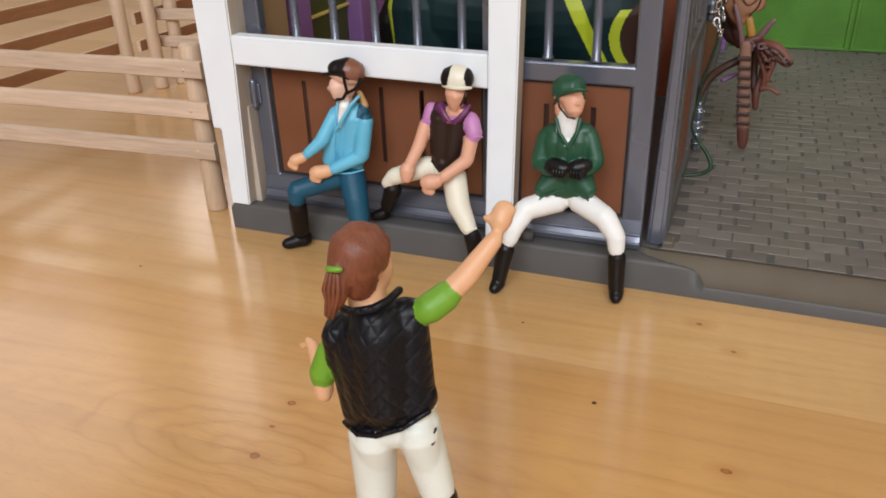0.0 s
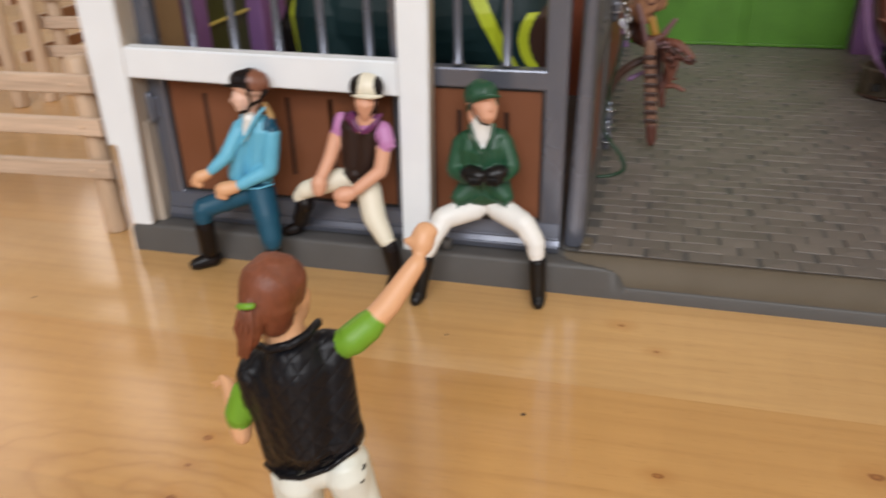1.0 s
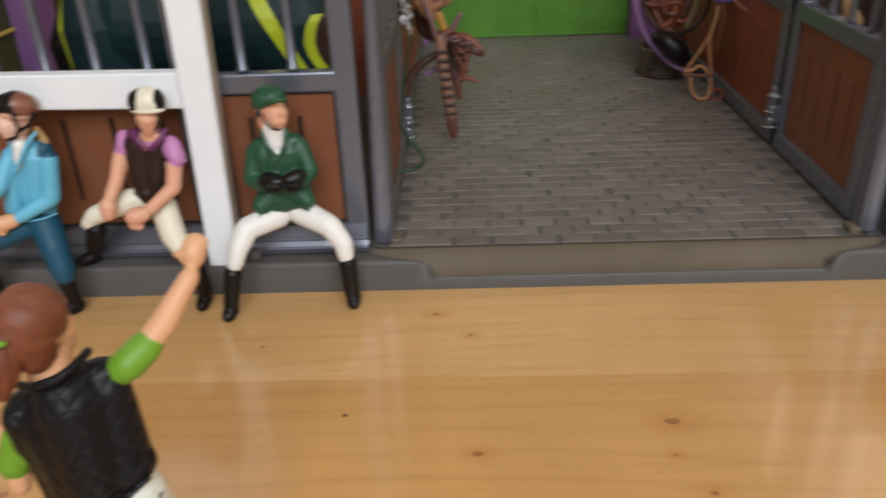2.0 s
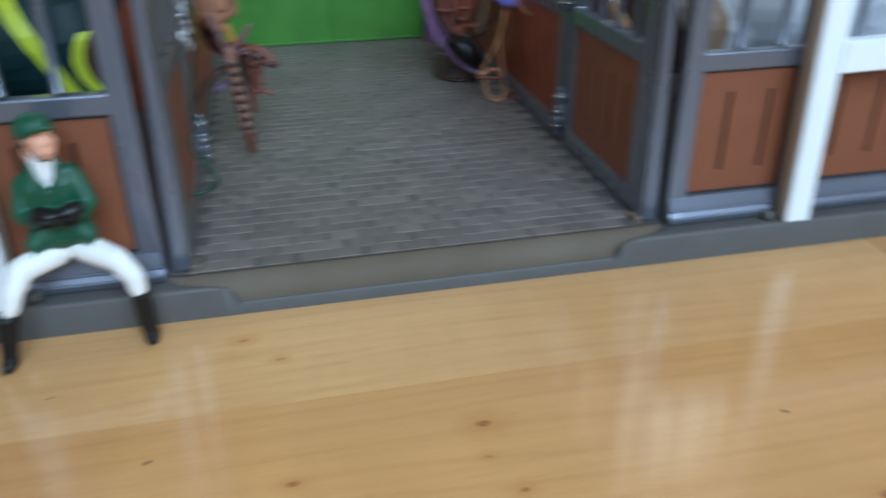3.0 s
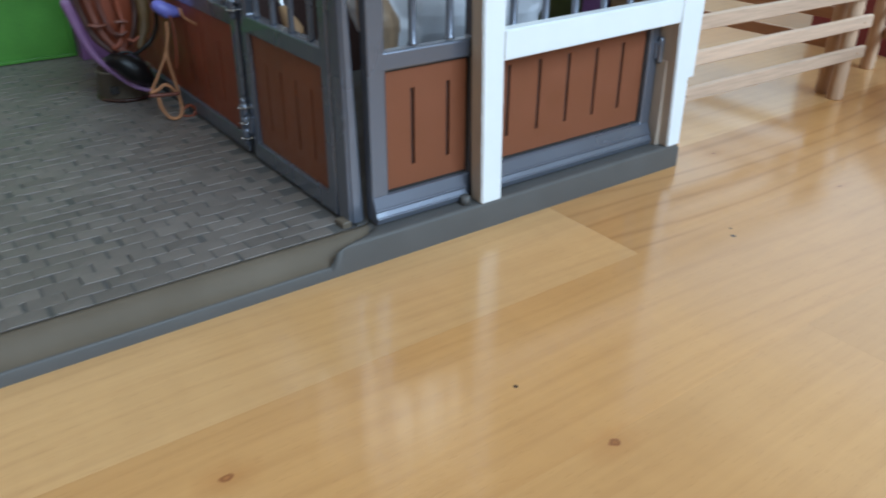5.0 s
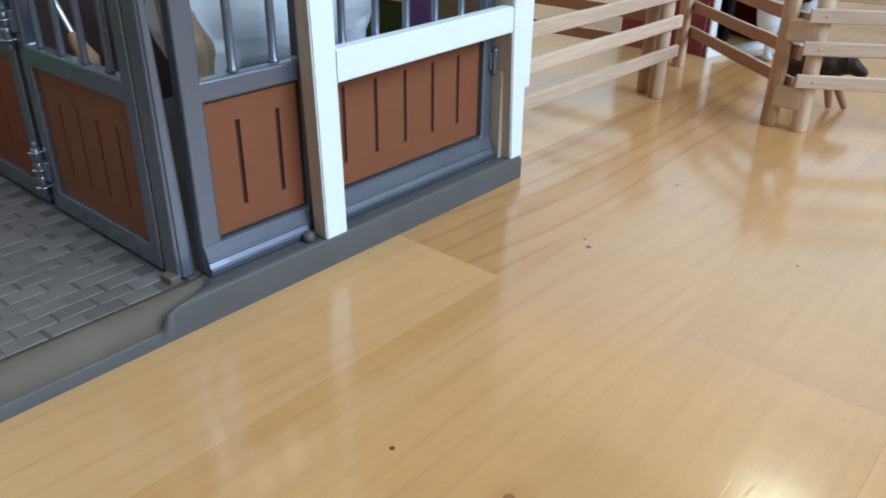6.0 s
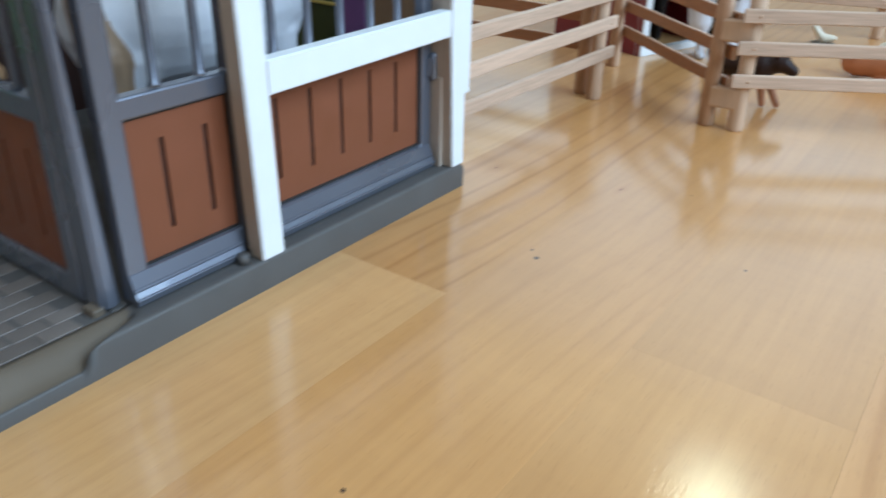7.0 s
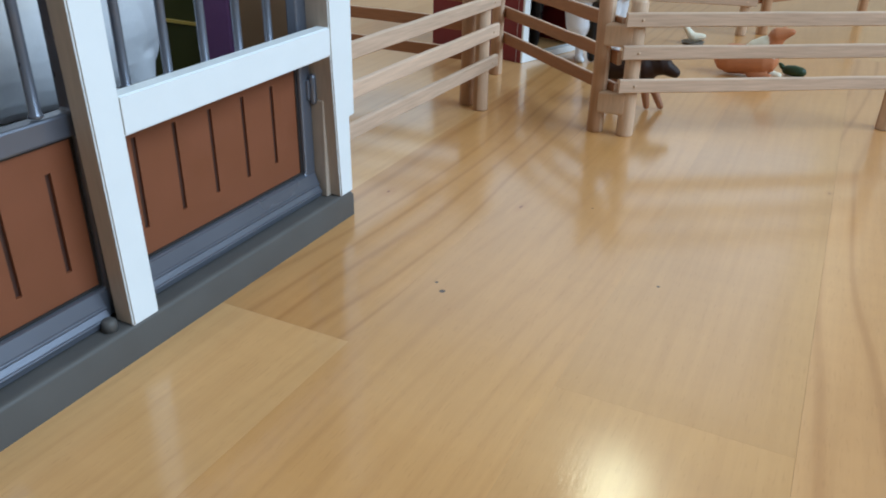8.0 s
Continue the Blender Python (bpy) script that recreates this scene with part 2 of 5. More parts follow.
OLIVE = material("dark_olive_plastic", (0.055, 0.065, 0.012), 0.5, vary=0.15)
PURPLE = material("purple_plastic", (0.23, 0.105, 0.26), 0.5, vary=0.1)
TAN = material("tan_plastic", (0.33, 0.20, 0.10), 0.55, vary=0.12)
YELLOW = material("yellow_plastic", (0.65, 0.5, 0.12), 0.5, vary=0.08)
CHROME = material("bright_metal", (0.5, 0.5, 0.52), 0.25, metal=1.0, vary=0.06, bump=0.03)
FENCE = material("wood_look_plastic", (0.575, 0.40, 0.27), 0.45, vary=0.16, grain=12, stain=12, bump=0.25, spread=0.2, stretch=(1, 1, 0.12))
FENCE_RAIL = material("wood_look_rail_plastic", (0.56, 0.405, 0.295), 0.45, vary=0.24, grain=9, stain=16, bump=0.3, spread=0.25, stretch=(0.07, 1, 1))
POST_DARK = material("darker_post_half", (0.40, 0.22, 0.115), 0.5, vary=0.2, grain=9, stain=12, bump=0.3, stretch=(1, 1, 0.1))
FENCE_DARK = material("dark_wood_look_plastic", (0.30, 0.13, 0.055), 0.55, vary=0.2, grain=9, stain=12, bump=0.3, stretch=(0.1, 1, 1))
SKIN = material("skin_paint", (0.68, 0.345, 0.225), 0.5, vary=0.06, bump=0.03)
FAIR = material("fair_skin_paint", (0.76, 0.475, 0.365), 0.5, vary=0.05, bump=0.03)
TANNED = material("tanned_skin_paint", (0.70, 0.37, 0.20), 0.5, vary=0.06, bump=0.03)
HELMET = material("brown_helmet_paint", (0.21, 0.078, 0.045), 0.4, vary=0.15, bump=0.1)
HAIR = material("auburn_paint", (0.18, 0.05, 0.022), 0.5, vary=0.3, grain=14, bump=0.5, stretch=(1, 1, 0.3))
BLOND = material("blond_paint", (0.5, 0.3, 0.12), 0.5, vary=0.2)
TAIL = material("dull_straw_paint", (0.30, 0.205, 0.125), 0.55, vary=0.35, grain=8, bump=0.3, stretch=(1, 1, 0.15))
BOOT = material("brownish_black_paint", (0.008, 0.005, 0.005), 0.45, vary=0.25, bump=0.12, spec=0.22)
BLACK = material("black_paint", (0.006, 0.005, 0.005), 0.34, vary=0.2, bump=0.1, spec=0.3)
DARKBROWN = material("dark_brown_paint", (0.026, 0.012, 0.009), 0.5, vary=0.2, spec=0.3)
CREAM = material("cream_paint", (0.74, 0.69, 0.56), 0.45, vary=0.06, bump=0.05)
BREECHES = material("off_white_paint", (0.70, 0.71, 0.635), 0.5, vary=0.1, bump=0.08)
SNOW = material("white_paint", (0.80, 0.79, 0.76), 0.45, vary=0.05, bump=0.05)
JACKET = material("bottle_green_paint", (0.0075, 0.066, 0.031), 0.4, vary=0.25, bump=0.15)
SKYBLUE = material("sky_blue_paint", (0.10, 0.43, 0.60), 0.42, vary=0.1, bump=0.08)
PETROL = material("petrol_blue_paint", (0.006, 0.07, 0.12), 0.45, vary=0.15, spec=0.3)
MAGENTA = material("mauve_paint", (0.50, 0.20, 0.42), 0.45, vary=0.12)
PLUM = material("plum_paint", (0.13, 0.02, 0.09), 0.45, vary=0.12)
LIME = material("lime_green_paint", (0.135, 0.315, 0.022), 0.5, vary=0.08)
CHARTREUSE = material("chartreuse_paint", (0.50, 0.58, 0.03), 0.45, vary=0.08)
BLANKET = material("dark_teal_paint", (0.007, 0.024, 0.026), 0.5, vary=0.3, spec=0.25)
LEATHER = material("brown_leather_plastic", (0.105, 0.032, 0.020), 0.5, vary=0.25, bump=0.25)
ROPE = material("orange_rope", (0.42, 0.19, 0.08), 0.6, vary=0.2, bump=0.3)
GREENROPE = material("dark_green_rope", (0.004, 0.032, 0.013), 0.5, vary=0.4, grain=15, bump=0.5)
LILAC = material("purple_rope", (0.2, 0.1, 0.2), 0.5, vary=0.15, bump=0.3)
BARNRED = material("barn_red_plastic", (0.16, 0.01, 0.014), 0.45, vary=0.1)
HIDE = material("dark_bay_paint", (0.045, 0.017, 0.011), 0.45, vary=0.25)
GINGER = material("ginger_paint", (0.45, 0.17, 0.07), 0.55, vary=0.2)
PALEGREY = material("pale_grey_paint", (0.62, 0.63, 0.67), 0.5, vary=0.22, stain=6)
LEAF = material("leaf_paint", (0.012, 0.038, 0.012), 0.5, vary=0.25)
MUSTARD = material("mustard_paint", (0.36, 0.18, 0.03), 0.5)
CORAL = material("pinkish_tan_plastic", (0.36, 0.165, 0.085), 0.5, vary=0.15, bump=0.2)
WEBBING = material("tan_webbing_plastic", (0.23, 0.11, 0.068), 0.55, vary=0.25, bump=0.3)
CHESTNUT = material("chestnut_plastic", (0.145, 0.045, 0.026), 0.5, vary=0.3, bump=0.25)
MAUVE = material("greyish_mauve_plastic", (0.17, 0.085, 0.085), 0.5, vary=0.25, bump=0.2)
OCHRE = material("dark_ochre_plastic", (0.11, 0.062, 0.02), 0.5, vary=0.25, bump=0.2)
PERIWINKLE = material("periwinkle_plastic", (0.20, 0.20, 0.62), 0.4)
# near-black tone for shade painted into gaps and holes
SHADE = material("painted_shade", (0.02, 0.016, 0.014), 0.7, vary=0.1)


def quilted(name, color, size):
    """Padded cloth: a diamond stitch relief."""
    m = material(name, color, 0.36, vary=0.25, bump=0, spec=0.22)
    n, ln = m.node_tree.nodes, m.node_tree.links.new
    co = n.new("ShaderNodeTexCoord")
    waves = []
    for turn in (40, -40):
        mp, wv = n.new("ShaderNodeMapping"), n.new("ShaderNodeTexWave")
        mp.inputs["Rotation"].default_value = (0, radians(turn), 0)
        wv.bands_direction = "X"
        wv.inputs["Scale"].default_value, wv.inputs["Distortion"].default_value, wv.inputs["Detail Scale"].default_value = size, 0.12, 60.0
        ln(co.outputs["Object"], mp.inputs["Vector"])
        ln(mp.outputs[0], wv.inputs["Vector"])
        waves.append(wv.outputs["Fac"])
    both = n.new("ShaderNodeMath")
    both.operation = "MINIMUM"
    ln(waves[0], both.inputs[0])
    ln(waves[1], both.inputs[1])
    puff = n.new("ShaderNodeMath")
    puff.operation, puff.inputs[1].default_value = "POWER", 0.25
    ln(both.outputs[0], puff.inputs[0])
    bp = n.new("ShaderNodeBump")
    bp.inputs["Strength"].default_value, bp.inputs["Distance"].default_value = 0.27, 0.0009
    ln(puff.outputs[0], bp.inputs["Height"])
    ln(bp.outputs[0], n["Principled BSDF"].inputs["Normal"])
    return m


QUILT = quilted("black_quilted_paint", (0.006, 0.006, 0.008), 145)

from mathutils.kdtree import KDTree


# ---- building helpers (all in centimetres) ----
def thing(name, x=0.0, y=0.0, z=0.0, turn=0.0, label="", category="", group="", kind=""):
    ob = new(name)
    ob.empty_display_size = 0.02
    ob.matrix_world = pose(x * CM, y * CM, z * CM, 0, 0, turn)
    return tagged(ob, label, category, group, kind)


def mesh_of(name, bm, mats, smooth=False):
    me = bpy.data.meshes.new(name)
    bmesh.ops.scale(bm, vec=(CM, CM, CM), verts=bm.verts)
    bm.normal_update()
    bm.to_mesh(me)
    bm.free()
    for m in mats if isinstance(mats, (list, tuple)) else [mats]:
        me.materials.append(m)
    if smooth:
        for p in me.polygons:
            p.use_smooth = True
    return me


def part(name, bm, mats, parent=None, label="", smooth=False):
    ob = new(name, mesh_of(name, bm, mats, smooth))
    if parent:
        ob.parent = parent
    return tagged(ob, label)


def share(name, me, parent, x=0.0, y=0.0, z=0.0, turn=0.0, label=""):
    ob = new(name, me)
    ob.parent = parent
    ob.matrix_basis = pose(x * CM, y * CM, z * CM, 0, 0, turn)
    return tagged(ob, label)


def box(bm, x0, x1, y0, y1, z0, z1, bevel=0.05, mat=0):
    made = bmesh.ops.create_cube(bm, size=1)["verts"]
    for v in made:
        v.co = Vector(((x0 + x1) / 2 + v.co.x * (x1 - x0), (y0 + y1) / 2 + v.co.y * (y1 - y0), (z0 + z1) / 2 + v.co.z * (z1 - z0)))
    faces = {f for v in made for f in v.link_faces}
    for f in faces:
        f.material_index = mat
    if bevel:
        edges = {e for v in made for e in v.link_edges}
        got = bmesh.ops.bevel(bm, geom=list(edges), offset=min(bevel, 0.4 * min(abs(x1 - x0), abs(y1 - y0), abs(z1 - z0))), segments=2, affect="EDGES", profile=0.5)
        for f in got["faces"]:
            f.material_index = mat
    return bm


def rod(bm, pts, radii, sides=10, mat=0, flat=(1.0, 1.0)):
    """A tapered tube through pts with rounded ends. flat squeezes the section."""
    pts = [Vector(p) for p in pts]
    radii = list(radii) if isinstance(radii, (list, tuple)) else [radii] * len(pts)
    a, b = (pts[0] - pts[1]).normalized(), (pts[-1] - pts[-2]).normalized()
    line = [(pts[0] + a * radii[0] * k, radii[0] * r) for k, r in ((0.95, 0.3), (0.7, 0.71))]
    line += list(zip(pts, radii))
    line += [(pts[-1] + b * radii[-1] * k, radii[-1] * r) for k, r in ((0.7, 0.71), (0.95, 0.3))]
    rings = []
    side = None
    for i, (p, r) in enumerate(line):
        d = (line[min(i + 1, len(line) - 1)][0] - line[max(i - 1, 0)][0]).normalized()
        if side is None:
            side = d.orthogonal().normalized()
            if abs(d.x) < 0.9:
                side = (Vector((1, 0, 0)) - d * d.x).normalized()
        side = (side - d * side.dot(d)).normalized()
        up = d.cross(side)
        rings.append([bm.verts.new(p + (side * math.cos(q) * flat[0] + up * math.sin(q) * flat[1]) * r) for q in (2 * math.pi * k / sides for k in range(sides))])
    faces = []
    for u, v in zip(rings, rings[1:]):
        faces += [bm.faces.new((u[k], u[(k + 1) % sides], v[(k + 1) % sides], v[k])) for k in range(sides)]
    faces += [bm.faces.new(rings[0][::-1]), bm.faces.new(rings[-1])]
    for f in faces:
        f.material_index = mat
        f.smooth = True
    return bm


def lathe(bm, profile, x=0.0, y=0.0, sides=20, mat=0):
    """A turned body: (radius, height) pairs round the upright line at x, y."""
    rings = [[bm.verts.new((x + r * math.cos(q), y + r * math.sin(q), z)) for q in (2 * math.pi * k / sides for k in range(sides))] for r, z in profile]
    faces = []
    for u, v in zip(rings, rings[1:]):
        faces += [bm.faces.new((u[k], u[(k + 1) % sides], v[(k + 1) % sides], v[k])) for k in range(sides)]
    faces += [bm.faces.new(rings[0][::-1]), bm.faces.new(rings[-1])]
    for f in faces:
        f.material_index, f.smooth = mat, True
    return bm


def loop_points(c, rx, rz, turn=0.0, lean=0.0, n=24, start=0.0, end=360.0):
    """Points of an upright oval about c, turned about z and leaned."""
    m = pose(0, 0, 0, lean, 0, turn)
    return [Vector(c) + m @ Vector((rx * math.cos(radians(start + (end - start) * k / n)), 0, rz * math.sin(radians(start + (end - start) * k / n)))) for k in range(n + 1)]


def moulded(name, prims, mats, voxel=0.06, rounds=3, rules=None, extra=()):
    """One closed moulded figure from tapered limbs (material, a, b, radius a, radius b, weight). Colours follow the nearest limb, then rules.
    extra: fine raised lines (material, points, radius, squeeze) pressed onto the same mesh."""
    bm = bmesh.new()
    for mi, a, b, ra, rb, *_ in prims:
        a, b = Vector(a), Vector(b)
        if (a - b).length < 0.01:
            b = a + Vector((0, 0, 0.02))
        rod(bm, [a, a.lerp(b, 0.5), b], [ra, (ra + rb) / 2, rb], 26)
    me = bpy.data.meshes.new("raw")
    bm.to_mesh(me)
    bm.free()
    ob = new("raw", me)
    mod = ob.modifiers.new("skin", "REMESH")
    mod.mode, mod.voxel_size = "VOXEL", voxel
    sm = ob.modifiers.new("soft", "SMOOTH")
    sm.iterations, sm.factor = rounds, 0.5
    skin = bpy.data.meshes.new_from_object(ob.evaluated_get(bpy.context.evaluated_depsgraph_get()))
    bpy.data.objects.remove(ob)
    bpy.data.meshes.remove(me)
    skin.name = name
    cen = np.empty(len(skin.polygons) * 3)
    skin.polygons.foreach_get("center", cen)
    cen = cen.reshape(-1, 3)
    best, pick = np.full(len(cen), 1e9), np.zeros(len(cen), int)
    for mi, a, b, ra, rb, *more in prims:
        a, b = np.array(a, float), np.array(b, float)
        ab = b - a
        k = np.clip((cen - a) @ ab / max(ab @ ab, 1e-6), 0, 1)
        d = np.linalg.norm(cen - a - k[:, None] * ab, axis=1) - (ra + k * (rb - ra)) - (more[0] if more else 0.0)
        won = d < best
        best[won], pick[won] = d[won], mi
    if rules:
        pick = rules(cen[:, 0], cen[:, 1], cen[:, 2], pick)
    skin.polygons.foreach_set("material_index", pick.astype(np.int32))
    skin.polygons.foreach_set("use_smooth", np.ones(len(cen), bool))
    bm = bmesh.new()
    bm.from_mesh(skin)
    bpy.data.meshes.remove(skin)
    tree = KDTree(len(bm.verts))
    for k, v in enumerate(bm.verts):
        tree.insert(v.co, k)
    tree.balance()
    grown = []
    for mi, pts, r, flat in extra:
        first = len(bm.verts)
        rod(bm, pts, r, 8, mi, flat)
        bm.verts.ensure_lookup_table()
        near = min(((tree.find(v.co)[2], v) for v in list(bm.verts)[first:]), key=lambda q: q[0])[1]
        grown.append((near, bm.verts[tree.find(near.co)[1]]))
    bmesh.ops.weld_verts(bm, targetmap=dict(grown))
    return new(name, mesh_of(name, bm, mats))


def plate(bm, xs, zs, holes, y0, y1, bevel=0.0, turn=None):
    """A flat member in the xz plane, one connected piece, with rectangular openings: cells (column, row) of the grid in holes stay open."""
    xs, zs = sorted(xs), sorted(zs)
    nx, nz = len(xs) - 1, len(zs) - 1
    front = [[bm.verts.new((x, y0, z)) for z in zs] for x in xs]
    back = [[bm.verts.new((x, y1, z)) for z in zs] for x in xs]

    def solid(i, k):
        return 0 <= i < nx and 0 <= k < nz and (i, k) not in holes
    for i in range(nx):
        for k in range(nz):
            if not solid(i, k):
                continue
            bm.faces.new((front[i][k], front[i + 1][k], front[i + 1][k + 1], front[i][k + 1]))
            bm.faces.new((back[i][k + 1], back[i + 1][k + 1], back[i + 1][k], back[i][k]))
            for di, dk, a, b in ((-1, 0, (i, k), (i, k + 1)), (1, 0, (i + 1, k + 1), (i + 1, k)), (0, -1, (i + 1, k), (i, k)), (0, 1, (i, k + 1), (i + 1, k + 1))):
                if not solid(i + di, k + dk):
                    bm.faces.new((front[a[0]][a[1]], front[b[0]][b[1]], back[b[0]][b[1]], back[a[0]][a[1]]))
    loose = [v for v in bm.verts if not v.link_faces]
    bmesh.ops.delete(bm, geom=loose, context="VERTS")
    bmesh.ops.recalc_face_normals(bm, faces=bm.faces)
    if bevel:
        sharp = [e for e in bm.edges if len(e.link_faces) == 2 and e.calc_face_angle() > 0.5]
        bmesh.ops.bevel(bm, geom=sharp, offset=bevel, segments=2, affect="EDGES", profile=0.5)
    if turn is not None:
        bm.transform(turn)
    return bm


def slotted(bm, x0, x1, y0, y1, z0, z1, slots, s0, s1, w=0.2, turn=None):
    """A panel with upright slots cut through."""
    xs = [x0, x1] + [q + d for q in slots for d in (-w / 2, w / 2)]
    return plate(bm, xs, [z0, s0, s1, z1], {(2 * k + 1, 1) for k in range(len(slots))}, y0, y1, 0.0, turn)


# ---- room ----
rx0, rx1, ry0, ry1, rz1 = ROOM


def wall_box(name, boxes, mat, label):
    bm = bmesh.new()
    for b in boxes:
        box(bm, *b, 0)
    return tagged(part(name, bm, mat), label, "wall", kind="structure")


wall_box("wall_south", [(rx0, rx1, ry0 - 15, ry0, 0, 80), (rx0, rx1, ry0 - 15, ry0, 216, rz1), (rx0, -47, ry0 - 15, ry0, 80, 216), (137, rx1, ry0 - 15, ry0, 80, 216)], PLASTER, "plain cream plaster wall with a wide window opening")
wall_box("wall_east", [(rx1, rx1 + 15, ry0, ry1, 0, 41), (rx1, rx1 + 15, ry0, 8, 41, 155), (rx1, rx1 + 15, 172, ry1, 41, 155), (rx1, rx1 + 15, 8, 172, 122, 125), (rx1, rx1 + 15, 52, 172, 125, 155), (rx1, rx1 + 15, ry0, ry1, 155, rz1)], PLASTER, "plain cream plaster wall, wide opening for added low lamp, small high window")
wall_box("wall_north", [(rx0, rx1, ry1, ry1 + 15, 0, 84), (rx0, rx1, ry1, ry1 + 15, 207, rz1), (rx0, -185, ry1, ry1 + 15, 84, 207), (-71, 98, ry1, ry1 + 15, 84, 207), (162, rx1, ry1, ry1 + 15, 84, 207)], PLASTER, "plain cream plaster wall with two window openings")
wall_box("wall_west", [(rx0 - 15, rx0, ry0, ry1, 0, 83), (rx0 - 15, rx0, ry0, ry1, 197, rz1), (rx0 - 15, rx0, ry0, 58, 83, 197), (rx0 - 15, rx0, 182, ry1, 83, 197)], PLASTER, "plain cream plaster wall with an opening for the added lamp")
bm = bmesh.new()
box(bm, rx0 - 15, rx1 + 15, ry0 - 15, ry1 + 15, rz1, rz1 + 10, 0)
tagged(part("ceiling", bm, PLASTER), "plain white plaster ceiling", "ceiling", kind="structure")

# ---- the toy stable ----
Z0 = 1.05           # top of its plinth
TOP = 14.0          # walls end here
Y0, YB = 24.6, 56.5  # front and back of the plinth
stable = thing("toy_stable", MID, Y0, 0, label="plastic toy horse stable with white beams and brown doors", category="toy stable")


def S(u, s):
    return s * u


bm = bmesh.new()
box(bm, -7.7, 7.7, 1.11, YB - Y0, 0, Z0 - 0.065, 0)
base = part("plinth", bm, PLINTH, stable, "dark grey moulded plinth")
for s in (-1, 1):
    bm = bmesh.new()
    a, b = sorted((S(7.7, s), S(23.2, s)))
    box(bm, a, b, 1.11, YB - Y0, 0, Z0, 0)
    part("stall_floor", bm, PLINTH, base)


def smooth_step(q):
    q = min(max(q, 0.0), 1.0)
    return q * q * (3 - 2 * q)


# threshold of the aisle: a shallow ramp that sweeps up into the plinth at both ends
bm = bmesh.new()
us = [-23.2, -23.15, -23.05] + [-22.0 + 1.5 * k for k in range(9)] + [-9.0 + 18.0 * k / 150 for k in range(151)] + [10.0 + 1.5 * k for k in range(9)] + [23.05, 23.15, 23.2]
ys = [0.0, 0.03, 0.08, 0.15, 0.25, 0.36, 0.5, 0.65, 0.8, 0.95, 1.12]


def ramp_edge(y):
    """Half width of the ramp at depth y."""
    return 8.05 - 1.9 * max(0.0, 1 - y / 0.85) ** 2.3


grid = []
for u in us:
    col = [bm.verts.new((u, 0.0, 0.0))]
    for y in ys:
        low = 0.42 + 0.56 * smooth_step(y / 1.15) if y > 0 else 0.37
        lift = smooth_step((abs(u) - ramp_edge(y) + 0.2) / 0.4)
        out = max(0.0, abs(u) - 23.05) * 0.9
        high = Z0 - out - (0.13 if y == 0 else 0.05 if y == 0.03 else 0.015 if y == 0.08 else 0)
        col.append(bm.verts.new((u, y, low + (high - low) * lift)))
    col.append(bm.verts.new((u, 1.12, 0.0)))
    grid.append(col)
for a, b in zip(grid, grid[1:]):
    for k in range(len(a) - 1):
        f = bm.faces.new((a[k], b[k], b[k + 1], a[k + 1]))
        f.smooth = True
        y = (ys[k - 1] + ys[min(k, len(ys) - 1)]) / 2 if k else 0
        u = abs((a[0].co.x + b[0].co.x) / 2)
        f.material_index = 1 if k > 2 and u < ramp_edge(y) - 0.05 else 0
bm.faces.new(grid[0])
bm.faces.new(grid[-1])
bmesh.ops.recalc_face_normals(bm, faces=bm.faces)
part("threshold_ramp", bm, [PLINTH, RAMP], base, "worn taupe sloping threshold")


def moulding(bm, a, b, y):
    """Bottom rail with a sloping face between two narrow ridges."""
    shape = [(0.06, 2.02), (-0.02, 2.0), (-0.15, 1.62), (-0.185, 1.605), (-0.2, 1.57), (-0.19, 1.53), (-0.17, 1.5), (-0.25, 1.35), (-0.285, 1.335), (-0.3, 1.3), (-0.29, 1.25), (-0.27, 1.22), (-0.25, 1.12), (0.06, 1.1)]
    ends = [[bm.verts.new((x, y + dy, z)) for dy, z in shape] for x in (a, b)]
    for k in range(len(shape)):
        m = (k + 1) % len(shape)
        bm.faces.new((ends[0][k], ends[1][k], ends[1][m], ends[0][m]))
    bm.faces.new(ends[0])
    bm.faces.new(ends[1][::-1])
    bmesh.ops.recalc_face_normals(bm, faces=bm.faces)


def prism(bm, outline, y0, y1, bevel):
    """An upright slab between y0 and y1 with the given outline in x and z; its upright sides take the second material."""
    front, back = ([bm.verts.new((u, y, z)) for u, z in outline] for y in (y0, y1))
    n = len(outline)
    bm.faces.new(front)
    bm.faces.new(back[::-1])
    for k in range(n):
        bm.faces.new((front[k], back[k], back[(k + 1) % n], front[(k + 1) % n]))
    bmesh.ops.recalc_face_normals(bm, faces=bm.faces)
    bmesh.ops.bevel(bm, geom=bm.edges[:], offset=bevel, segments=2, affect="EDGES")
    bm.normal_update()
    # upright sides get the tone with shade in its colour
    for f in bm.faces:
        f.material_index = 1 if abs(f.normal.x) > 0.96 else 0


